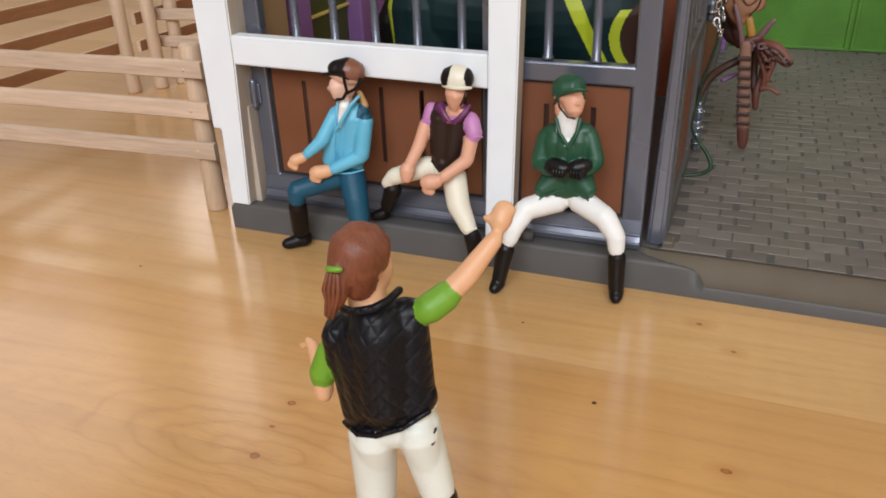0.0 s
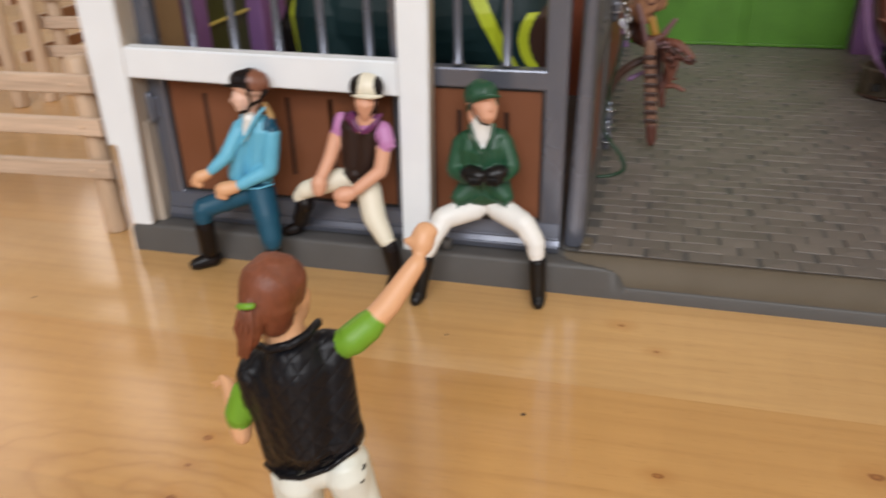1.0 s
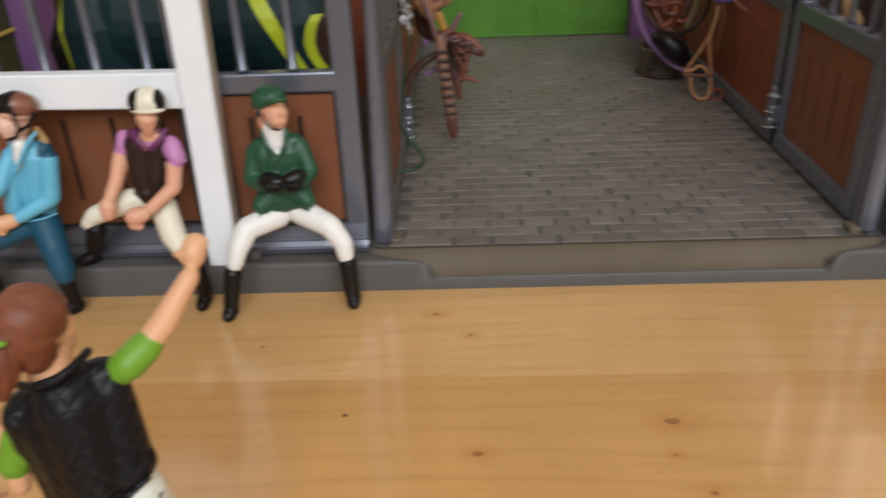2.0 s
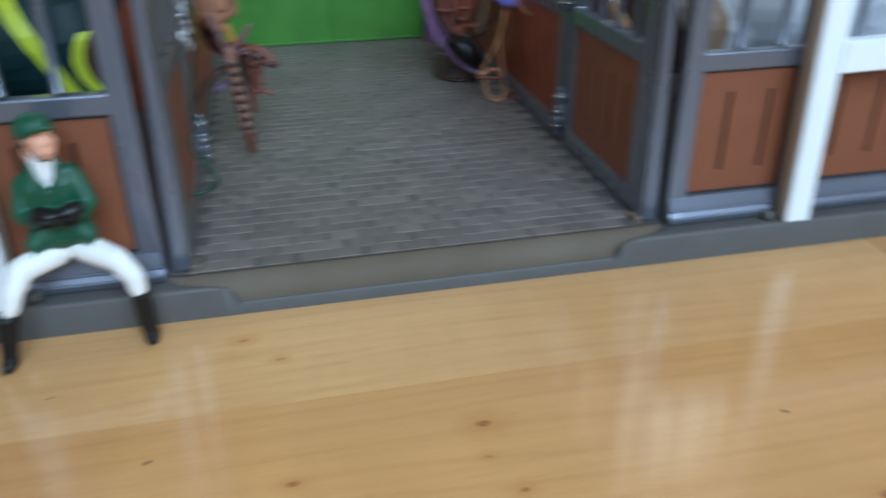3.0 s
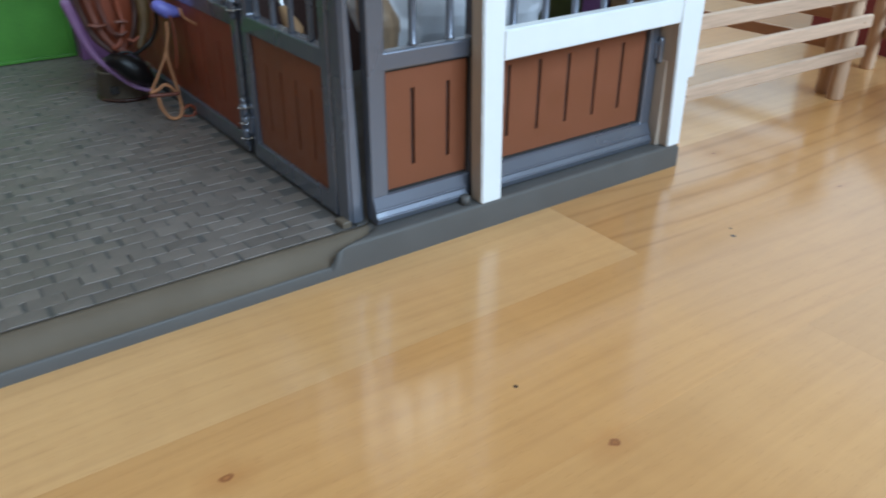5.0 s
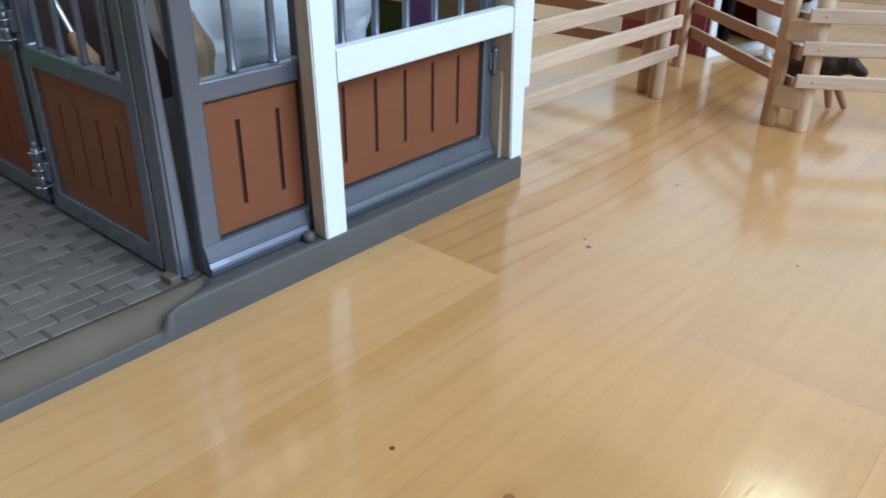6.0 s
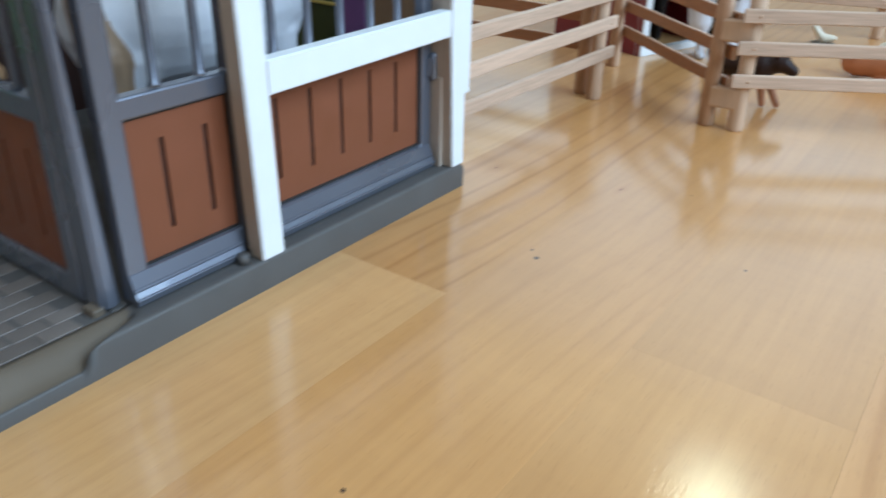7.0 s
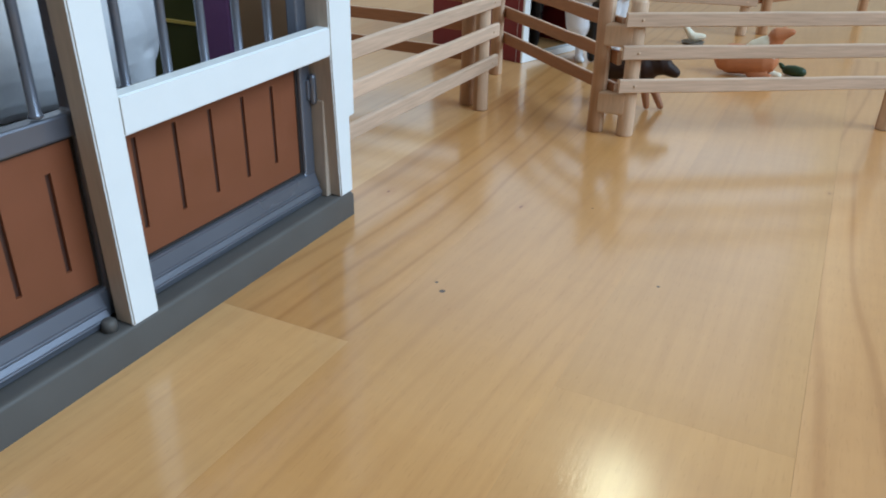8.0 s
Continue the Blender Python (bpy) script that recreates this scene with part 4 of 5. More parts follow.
def blue_rider():
    skin, blue, petrol, black, helm, blond, white = range(7)
    p = [
        (black, (-10.22, 24.10, 6.51), (-10.01, 24.15, 6.48), 0.44, 0.43), (black, (-10.44, 24.02, 6.55), (-10.43, 24.05, 6.51), 0.33, 0.30),
        (skin, (-10.51, 24.05, 6.04), (-10.49, 24.05, 5.86), 0.29, 0.27), (skin, (-10.55, 24.00, 5.73), (-10.47, 24.00, 5.70), 0.15, 0.15),
        (skin, (-10.82, 24.00, 5.95), (-10.79, 24.00, 5.91), 0.06, 0.06), (skin, (-10.21, 24.15, 6.10), (-10.22, 24.18, 5.87), 0.28, 0.24),
        (skin, (-10.35, 24.20, 5.64), (-10.42, 24.25, 5.23), 0.23, 0.25), (blond, (-9.9, 24.36, 5.75), (-9.74, 24.4, 5.36), 0.1, 0.1), (white, (-10.28, 23.98, 5.42), (-10.5, 23.9, 4.8), 0.19, 0.06),
        (blue, (-10.67, 24.15, 4.95), (-11.01, 24.20, 3.39), 0.37, 0.39), (blue, (-10.14, 24.35, 4.97), (-10.40, 24.35, 3.34), 0.43, 0.42),
        (blue, (-10.58, 24.20, 5.14), (-9.91, 24.40, 5.13), 0.26, 0.29), (blue, (-10.84, 24.20, 3.27), (-10.31, 24.30, 3.30), 0.32, 0.35),
        (blue, (-10.73, 24.00, 4.99), (-11.04, 23.60, 4.28), 0.23, 0.23), (blue, (-11.04, 23.60, 4.28), (-11.43, 23.30, 3.91), 0.22, 0.17),
        (skin, (-11.60, 23.25, 3.78), (-11.84, 23.15, 3.69), 0.18, 0.20), (skin, (-11.95, 23.12, 3.55), (-11.84, 23.10, 3.45), 0.17, 0.12),
        (blue, (-9.72, 24.25, 4.91), (-9.83, 24.00, 3.80), 0.27, 0.27), (blue, (-9.83, 24.00, 3.76), (-10.69, 23.60, 3.34), 0.26, 0.19),
        (skin, (-10.89, 23.55, 3.27), (-11.24, 23.40, 3.22), 0.22, 0.25), (skin, (-11.31, 23.35, 3.06), (-11.17, 23.35, 2.98), 0.17, 0.11),
        (petrol, (-10.90, 24.10, 2.82), (-12.07, 23.45, 2.48), 0.38, 0.34), (petrol, (-12.08, 23.42, 2.49), (-12.11, 23.40, 2.17), 0.34, 0.31),
        (petrol, (-10.36, 24.20, 2.91), (-10.02, 23.75, 2.15), 0.47, 0.42), (petrol, (-10.02, 23.75, 2.15), (-9.86, 23.55, 1.48), 0.40, 0.34),
        (black, (-12.14, 23.42, 1.91), (-12.41, 23.85, 0.75), 0.32, 0.31),
        (black, (-12.42, 24.05, 0.3), (-12.9, 23.62, 0.22), 0.28, 0.2), (black, (-9.9, 23.55, 1.5), (-9.85, 23.7, 0.45), 0.28, 0.22), (black, (-9.85, 23.75, 0.25), (-10.1, 23.4, 0.2), 0.24, 0.19),
    ]

    def rules(x, y, z, pick):
        head = (z > 5.6) & ((pick == black) | (pick == skin))
        brim = 6.44 - 0.3 * np.clip(x + 10.3, 0, 1) - 0.2 * np.clip(y - 24.1, 0, 1)
        pick = np.where(head, np.where(z > brim, np.where(x > -10.12 + 0.25 * (z - 6.5), helm, black), skin), pick)
        patch = (pick == blue) & (x > -9.92) & (z > 5.02 - 0.1 * (x + 9.9)) & (z < 5.45) & (y < 24.8)
        pick = np.where(patch, petrol, pick)
        vee = (np.abs(x + 10.26 + 0.3 * (5.4 - z)) < (z - 4.62) * 0.24) & (y < 24.1) & (z > 4.66) & (z < 5.5) & (pick == blue)
        pick = np.where(vee, white, pick)
        return np.where((pick == skin) & (z < 4.6), 7, pick)
    lines = [(black, [(-10.93, 23.9, 6.42), (-10.68, 23.78, 6.47), (-10.4, 23.7, 6.5), (-10.13, 23.72, 6.46), (-9.95, 23.75, 6.36)], [0.05, 0.08, 0.07, 0.05, 0.04], (1, 0.7)),
             (black, [(-10.03, 23.62, 6.62), (-10.04, 23.66, 6.29), (-10.0, 23.7, 5.98), (-10.18, 23.76, 5.72), (-10.46, 23.83, 5.64)], 0.055, (1, 0.7)), (black, [(-9.5, 23.83, 6.34), (-9.74, 23.76, 6.06), (-10.0, 23.72, 5.92)], 0.05, (1, 0.7)),
             (blue, [(-10.54, 24.0, 5.5), (-10.53, 23.84, 5.2), (-10.56, 23.76, 4.66)], 0.045, (1, 0.7)), (blue, [(-9.82, 24.1, 5.72), (-10.04, 23.92, 5.46), (-10.24, 23.8, 5.1), (-10.55, 23.76, 4.66)], 0.06, (1, 0.7)),
             (blue, [(-10.6, 23.76, 4.66), (-10.68, 23.76, 4.0), (-10.7, 23.74, 3.2)], 0.018, (1, 1)),
             (blue, [(-11.2, 23.9, 3.22), (-10.69, 23.76, 3.12), (-10.14, 23.8, 3.18), (-9.83, 24.05, 3.24)], 0.03, (1, 1)),
             (blue, [(-11.52, 23.28, 4.0), (-11.42, 23.22, 3.86), (-11.5, 23.4, 3.78)], 0.03, (1, 1))]
    ob = moulded("figurine", p, [FAIR, SKYBLUE, PETROL, BOOT, HELMET, BLOND, SNOW, TANNED], 0.034, 6, rules, lines)
    return tagged(ob, "rider figurine in light blue jacket and brown-black helmet, leaning on wall", "figurine", "rider figurines")


def cream_rider():
    skin, brown, mauve, cream, black, plum = range(6)
    p = [
        (black, (-6.57, 24.10, 6.53), (-6.35, 24.10, 6.54), 0.41, 0.41), (skin, (-6.48, 24.00, 6.11), (-6.50, 24.00, 5.89), 0.33, 0.27),
        (skin, (-6.51, 23.98, 5.74), (-6.51, 23.98, 5.70), 0.17, 0.16), (skin, (-6.39, 23.72, 6.05), (-6.39, 23.72, 6.03), 0.06, 0.06),
        (skin, (-6.58, 24.15, 5.53), (-6.62, 24.20, 5.26), 0.25, 0.28), (plum, (-7.03, 24.15, 5.56), (-6.84, 24.05, 5.29), 0.19, 0.14),
        (plum, (-6.32, 24.15, 5.55), (-6.58, 24.05, 5.22), 0.19, 0.14), (brown, (-7.07, 24.30, 5.25), (-7.13, 24.30, 4.00), 0.40, 0.35),
        (brown, (-6.54, 24.30, 5.30), (-6.78, 24.30, 3.84), 0.37, 0.35), (brown, (-7.10, 24.30, 5.44), (-6.38, 24.30, 5.38), 0.28, 0.28),
        (brown, (-7.04, 24.20, 3.78), (-6.98, 24.20, 3.59), 0.30, 0.26), (mauve, (-7.4, 24.30, 5.46), (-7.46, 24.20, 5.16), 0.22, 0.22, 0.02),
        (skin, (-7.55, 24.20, 5.02), (-7.71, 23.90, 4.35), 0.22, 0.21), (skin, (-7.71, 23.90, 4.35), (-7.92, 23.60, 3.84), 0.21, 0.18),
        (skin, (-8.00, 23.55, 3.65), (-8.01, 23.50, 3.43), 0.26, 0.22), (mauve, (-6.1, 24.30, 5.2), (-5.95, 24.12, 4.84), 0.26, 0.26, 0.02),
        (skin, (-6.05, 24.10, 4.64), (-6.13, 23.90, 4.03), 0.23, 0.22), (skin, (-6.13, 23.90, 4.03), (-6.78, 23.50, 3.54), 0.22, 0.18),
        (skin, (-7.03, 23.45, 3.40), (-7.25, 23.40, 3.36), 0.25, 0.26), (skin, (-7.29, 23.38, 3.13), (-7.15, 23.38, 3.06), 0.17, 0.13),
        (cream, (-7.55, 24.25, 3.54), (-8.69, 24.00, 3.16), 0.36, 0.28), (cream, (-8.69, 24.00, 3.16), (-8.96, 23.98, 2.92), 0.27, 0.19),
        (cream, (-6.68, 24.20, 3.35), (-6.41, 23.85, 2.49), 0.40, 0.37), (cream, (-6.41, 23.85, 2.49), (-5.99, 23.60, 1.86), 0.37, 0.26),
        (cream, (-7.16, 24.30, 3.53), (-6.82, 24.30, 3.50), 0.36, 0.37), (black, (-8.78, 24.05, 2.67), (-9.32, 24.70, 1.74), 0.30, 0.27),
        (black, (-5.86, 23.60, 1.63), (-5.80, 23.85, 0.58), 0.29, 0.24),
        (black, (-9.6, 24.92, 1.3), (-9.9, 24.75, 1.23), 0.22, 0.17), (black, (-5.9, 24.05, 0.27), (-5.9, 23.6, 0.2), 0.24, 0.19),
    ]

    def rules(x, y, z, pick):
        head = (z > 5.6) & ((pick == black) | (pick == skin))
        brim = 6.34 - 0.35 * np.clip(y - 24.0, 0, 1)
        stripe = np.abs(x + 6.37) < 0.22 + 0.2 * np.clip(6.7 - z, 0, 0.4)
        pick = np.where(head, np.where(z > brim, np.where(stripe & (y < 24.45), cream, black), skin), pick)
        open_neck = (z > 5.16) & (z < 5.62) & (y < 24.35) & (np.abs(x + 6.5) < (z - 5.14) * 0.7)
        return np.where(open_neck & (pick != black), np.where(z < 5.42, mauve, skin), pick)
    lines = [(cream, [(-6.85, 23.92, 6.33), (-6.58, 23.72, 6.36), (-6.3, 23.64, 6.38), (-6.08, 23.72, 6.37), (-5.96, 23.92, 6.33)], [0.04, 0.065, 0.075, 0.065, 0.04], (1, 1)),
             (plum, [(-7.0, 24.15, 5.74), (-6.94, 23.97, 5.58), (-6.8, 23.9, 5.4), (-6.6, 23.86, 5.2)], [0.05, 0.09, 0.09, 0.04], (1, 0.5)), (plum, [(-6.6, 23.86, 5.2), (-6.36, 23.86, 5.34), (-6.16, 23.94, 5.56), (-6.08, 24.1, 5.72)], [0.04, 0.09, 0.09, 0.05], (1, 0.5)),
             (black, [(-6.12, 23.95, 6.3), (-6.17, 23.86, 6.0), (-6.28, 23.86, 5.78)], 0.03, (1, 1)),
             (brown, [(-7.38, 24.1, 3.8), (-7.07, 23.92, 3.56), (-6.75, 23.95, 3.64), (-6.3, 24.1, 3.9)], 0.04, (1, 1)),
             (mauve, loop_points((-5.94, 24.1, 4.77), 0.24, 0.18, 0, 70, 14), 0.04, (1, 1)), (mauve, loop_points((-7.48, 24.17, 5.08), 0.22, 0.16, 0, 70, 14), 0.04, (1, 1)),
             (cream, [(-6.2, 23.55, 1.95), (-5.98, 23.32, 1.86), (-5.7, 23.5, 1.95)], 0.035, (1, 1))]
    ob = moulded("figurine", p, [SKIN, DARKBROWN, MAGENTA, CREAM, BOOT, PLUM], 0.034, 6, rules, lines)
    return tagged(ob, "rider figurine in mauve shirt, brown vest and cream breeches", "figurine", "rider figurines")


standing_figure()
green_rider()
blue_rider()
cream_rider()


# ---- toy horses in the stalls ----
def horse(x, y, way, coat, mane, rug=None, trim=None, label="", tail=0.0):
    """A standing horse along x; way +1 has its head to +x. An optional rug covers the trunk."""
    def q(u, v, z):
        return (x + way * u, y + v, z)
    rugm, trimm = 2, 3
    trunk = rugm if rug else 0
    p = [
        (trunk, q(-2.8, 0, 7.6), q(0, 0, 7.3), 1.95, 1.9), (trunk, q(0, 0, 7.3), q(2.8, 0, 7.5), 1.9, 1.75), (trunk, q(-2.8, 0, 7.2), q(2.6, 0, 7.0), 1.8, 1.7),
        (0, q(3.2, 0, 8.3), q(5.4, 0, 11.2), 1.35, 0.8), (0, q(5.3, 0, 11.3), q(6.9, 0, 10.2), 0.75, 0.42), (0, q(5.1, 0.3, 11.8), q(5.1, 0.35, 12.3), 0.2, 0.08), (0, q(5.1, -0.3, 11.8), q(5.1, -0.35, 12.3), 0.2, 0.08),
        (1, q(3.0, 0, 9.8), q(4.8, 0, 12.0), 0.35, 0.35), (1, q(-4.6 + tail * 0.3, -tail * 0.6, 8.6), q(-5.3 + tail * 1.2, -0.2 - tail, 6.8), 0.3 + tail * 0.25, 0.5 + tail * 0.3), (1, q(-5.3 + tail * 1.2, -0.2 - tail, 6.8), q(-5.2 + tail, -0.3 - tail, 3.8), 0.5 + tail * 0.3, 0.22 + tail * 0.2),
    ]
    for u, v, f in ((-3.2, -0.95, -0.3), (-2.8, 0.95, 0.2), (2.7, -0.85, 0.2), (3.1, 0.85, -0.1)):
        p += [(0, q(u, v, 6.6), q(u + f, v, 4.0), 0.85, 0.42), (0, q(u + f, v, 4.0), q(u + f * 0.6, v, 1.6), 0.4, 0.3), (1, q(u + f * 0.6, v, 1.45), q(u + f * 0.6 + 0.1, v, 1.25), 0.36, 0.4)]
    def rules(hx, hy, hz, pick):
        u = (hx - x) * way
        body = (hz > 4.9) & (u < 5.4) & (pick != 1)
        slant = ((u - 2.0) * 1.75 + (hz - 8.13) * 0.93) / 1.98
        front = u - 3.5 - (hz - 7.0) ** 2 * 0.42
        worn = np.where(((np.abs(slant) < 0.24) & (hz > 5.9)) | ((np.abs(front) < 0.17) & (hz < 7.85)) | (u < -4.55), trimm, rugm)
        worn = np.where((u < -4.85) | (front > 0.2), 0, worn)
        return np.where(body, worn, pick)
    if rug:
        p += [(rugm, q(-3.6, -0.5, 7.6), q(-3.5, -0.5, 5.9), 1.5, 1.4), (rugm, q(3.2, -0.5, 7.6), q(3.4, -0.5, 5.9), 1.45, 1.3)]
    ob = moulded("toy_horse", p, [coat, mane] + ([rug, trim] if rug else []), 0.035 if rug else 0.07, 10 if rug else 5, rules if rug else None)
    return tagged(ob, label, "toy horse", "toy horses")


horse(-6.1, 30.4, 1, HIDE, BLACK, BLANKET, CHARTREUSE, "dark bay toy horse in a dark rug with lime trim")
horse(22.6, 30.4, 1, PALEGREY, TAIL, label="pale grey toy horse with dull straw tail, in the stall", tail=0.9)


# ---- toy fences ----
RAILS = (2.63, 4.23, 5.76)


def fence_panel(x0, y0, x1, y1, label, mat=None, face=-1, high=6.6, rails=RAILS):
    """Two round posts and three flat rails nailed to one face."""
    mat = mat or FENCE
    d = math.hypot(x1 - x0, y1 - y0)
    ob = thing("toy_fence", x0, y0, 0, math.degrees(math.atan2(y1 - y0, x1 - x0)), label, "toy fence", "toy fence panels")
    for x in (0.0, d):
        bm = bmesh.new()
        lathe(bm, [(0.0, 0.0), (0.4, 0.0), (0.42, 0.1), (0.38, 3.0), (0.41, high - 0.12), (0.34, high), (0.0, high + 0.03)], x, 0, 14)
        # posts of panels starting beyond x 30 are darker behind the rails
        for f in bm.faces:
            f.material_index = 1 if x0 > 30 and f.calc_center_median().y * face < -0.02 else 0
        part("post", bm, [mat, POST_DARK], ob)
    for z in rails:
        bm = bmesh.new()
        n = 8
        rows = []
        for k in range(n + 1):
            x = -0.75 + (d + 1.5) * k / n
            w = 0.33 + random.uniform(-0.015, 0.015)
            dz = random.uniform(-0.012, 0.012)
            yf = face * 0.36
            rows.append([bm.verts.new((x, yf + face * a, z + dz + b * w)) for a, b in ((0, -0.9), (0, 0.9), (0.06, 1), (0.2, 1), (0.27, 0.85), (0.27, -0.85), (0.2, -1), (0.06, -1))])
        for a, b in zip(rows, rows[1:]):
            for k in range(8):
                f = bm.faces.new((a[k], a[(k + 1) % 8], b[(k + 1) % 8], b[k]))
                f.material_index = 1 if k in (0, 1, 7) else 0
        bm.faces.new(rows[0])
        bm.faces.new(rows[-1][::-1])
        bmesh.ops.recalc_face_normals(bm, faces=bm.faces)
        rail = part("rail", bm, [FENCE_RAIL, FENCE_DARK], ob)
        for x in (0.0, d):
            bm = bmesh.new()
            rod(bm, [(x, face * 0.56, z), (x, face * 0.6, z)], 0.09, 8)
            part("nail", bm, mat, rail)
    return ob


def fence_clip(x, y, z, turn):
    bm = bmesh.new()
    box(bm, -0.75, 0.75, -0.4, 0.4, -0.55, 0.55, 0.12)
    ob = tagged(part("fence_clip", bm, FENCE, None), "wood-coloured plastic clip joining two fence posts", "fence clip", "fence clips")
    ob.matrix_world = pose(x * CM, y * CM, z * CM, 0, 0, turn)


fence_panel(-31.53, 25.24, -17.54, 25.93, "pale wood-coloured toy fence panel ending at the stable")
fence_panel(32.0, 26.3, 45.63, 26.04, "pale wood-coloured toy fence panel beside the stable")
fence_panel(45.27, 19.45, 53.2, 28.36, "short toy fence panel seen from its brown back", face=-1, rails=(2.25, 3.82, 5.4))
fence_panel(45.28, 17.92, 53.04, 6.16, "pale wood-coloured toy fence panel in front of animals", face=-1)
for z in (1.6, 4.9):
    fence_clip(45.28, 18.68, z, 90)
fence_panel(46.2, 27.1, 46.2, 40.4, "toy fence panel behind the stable, brown back", face=-1)
fence_panel(-32.9, 27.0, -32.68, 38.9, "toy fence panel leading back, brown inner face", face=1)
fence_panel(-31.7, 40.2, -31.9, 53.0, "toy fence panel leading further back, brown inner face", face=1)
fence_panel(-31.2, 41.6, -17.6, 43.5, "pale toy fence panel behind the stable corner", face=-1)
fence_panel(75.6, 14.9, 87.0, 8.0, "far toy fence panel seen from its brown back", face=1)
fence_panel(74.3, 16.3, 71.0, 30.0, "far toy fence panel standing beside the barn", face=1)

# ---- animals and toy barn in the paddock ----
def moved(prims, dx, dy):
    """The same limbs, shifted over the floor."""
    return [(q[0], (q[1][0] + dx, q[1][1] + dy, q[1][2]), (q[2][0] + dx, q[2][1] + dy, q[2][2]), *q[3:]) for q in prims]


def calf():
    p = [(0, (49.4, 20.6, 2.2), (49.5, 18.6, 2.25), 0.75, 0.72), (0, (49.5, 18.5, 2.3), (49.5, 17.7, 2.5), 0.5, 0.5), (0, (49.5, 17.6, 2.45), (49.5, 17.05, 2.2), 0.44, 0.3), (0, (49.2, 17.9, 2.9), (49.2, 18.0, 3.1), 0.16, 0.08),
         (0, (49.2, 20.7, 1.6), (49.2, 20.9, 0.2), 0.28, 0.18), (1, (49.8, 20.4, 1.6), (49.8, 20.3, 0.2), 0.26, 0.18), (1, (49.3, 18.6, 1.6), (49.4, 18.3, 0.2), 0.26, 0.18), (1, (49.8, 18.4, 1.6), (49.75, 17.6, 0.2), 0.26, 0.18)]
    return tagged(moulded("toy_animal", moved(p, 0.8, -0.3), [DARKBROWN, CORAL], 0.06, 3), "very dark brown toy calf with lighter brown legs behind the fence", "toy animal", "toy animals")


def lying_cat():
    p = [(0, (59.6, 15.0, 1.0), (59.6, 12.9, 1.15), 0.95, 0.9), (1, (59.3, 13.4, 1.2), (59.3, 12.6, 1.5), 0.5, 0.45), (1, (59.5, 13.6, 1.8), (59.5, 13.0, 2.2), 0.55, 0.5), (0, (59.6, 13.0, 1.7), (59.6, 12.4, 2.6), 0.6, 0.52), (0, (59.5, 12.4, 2.75), (59.4, 11.6, 3.05), 0.52, 0.22),
         (0, (59.6, 12.1, 3.0), (59.6, 12.1, 3.3), 0.2, 0.08), (0, (59.2, 13.6, 0.25), (59.0, 12.4, 0.22), 0.25, 0.22), (1, (59.9, 12.7, 0.25), (59.8, 11.9, 0.22), 0.25, 0.22)]
    return tagged(moulded("toy_animal", moved(p, 1.35, 0.3), [GINGER, CREAM], 0.07, 3), "ginger and white toy fox sitting on the floor", "toy animal", "toy animals")


def spotted_cow():
    p = [(0, (58.2, 24.7, 5.2), (60.2, 22.4, 5.3), 1.15, 1.2), (1, (59.1, 23.6, 5.6), (59.2, 23.4, 5.2), 1.15, 1.15, 0.2), (0, (58.6, 25.0, 4.4), (58.8, 24.95, 2.4), 0.95, 0.78), (0, (58.8, 24.9, 2.3), (59.0, 24.75, 1.1), 0.6, 0.3), (0, (59.0, 24.75, 1.1), (59.05, 24.75, 0.35), 0.29, 0.28), (0, (59.05, 24.75, 0.25), (58.7, 24.45, 0.2), 0.3, 0.22),
         (1, (59.0, 24.2, 4.4), (59.3, 23.95, 0.3), 0.5, 0.28), (0, (59.6, 22.9, 4.4), (59.5, 22.98, 0.3), 0.55, 0.28), (0, (60.4, 22.6, 4.4), (60.2, 22.6, 0.3), 0.55, 0.28), (0, (57.9, 25.2, 5.8), (57.4, 26.0, 6.6), 0.75, 0.5)]
    return tagged(moulded("toy_animal", p, [PALEGREY, BLACK], 0.1, 2), "white mottled toy cow standing by the red barn", "toy animal", "toy animals")


calf()
lying_cat()
spotted_cow()
bm = bmesh.new()
rod(bm, [(62.6, 11.85, 0.34), (62.45, 11.4, 0.36), (62.3, 10.95, 0.34)], [0.3, 0.36, 0.32], 12)
rod(bm, [(62.6, 12.15, 0.5), (62.7, 12.3, 0.62)], [0.17, 0.12], 8)
tagged(part("toy_cucumber", bm, LEAF), "dark green toy vegetable lying beside the ginger animal", "toy vegetable")
bm = bmesh.new()
lathe(bm, [(0.0, 0.0), (0.75, 0.0), (0.85, 0.2), (0.75, 0.2), (0.7, 0.1), (0.0, 0.1)], 69.0, 19.0, 18)
tagged(part("toy_dish", bm, RAMP), "shallow taupe toy feeding dish on the floor", "toy dish")
p = [(0, (69.0, 19.1, 0.5), (68.9, 19.75, 1.3), 0.32, 0.2), (0, (69.0, 19.0, 0.5), (69.1, 18.3, 0.6), 0.36, 0.2)]
tagged(moulded("toy_animal", p, [CREAM], 0.1, 2), "small cream toy bird in a feeding dish", "toy animal", "toy animals")

barn = thing("toy_barn", 56.5, 27.9, 0, -18, "dark red toy barn with white door trim", "toy barn")
bm = bmesh.new()
plate(bm, [0.0, 0.5, 7.4, 8.2], [0.0, 5.6, 7.0], {(1, 0)}, 0.1, 0.5, 0.05)
part("front_wall", bm, BARNRED, barn)
for box_ in ((0.0, 8.2, 8.0, 8.4), (0.0, 0.4, 0.52, 8.0), (7.8, 8.2, 0.52, 8.0)):
    bm = bmesh.new()
    box(bm, *box_, 0, 7, 0.0)
    part("wall", bm, BARNRED, barn)
bm = bmesh.new()
plate(bm, [0.02, 0.6, 7.2, 7.8], [0.0, 0.45, 5.4, 6.0], {(1, 1)}, -0.04, 0.56, 0.05)
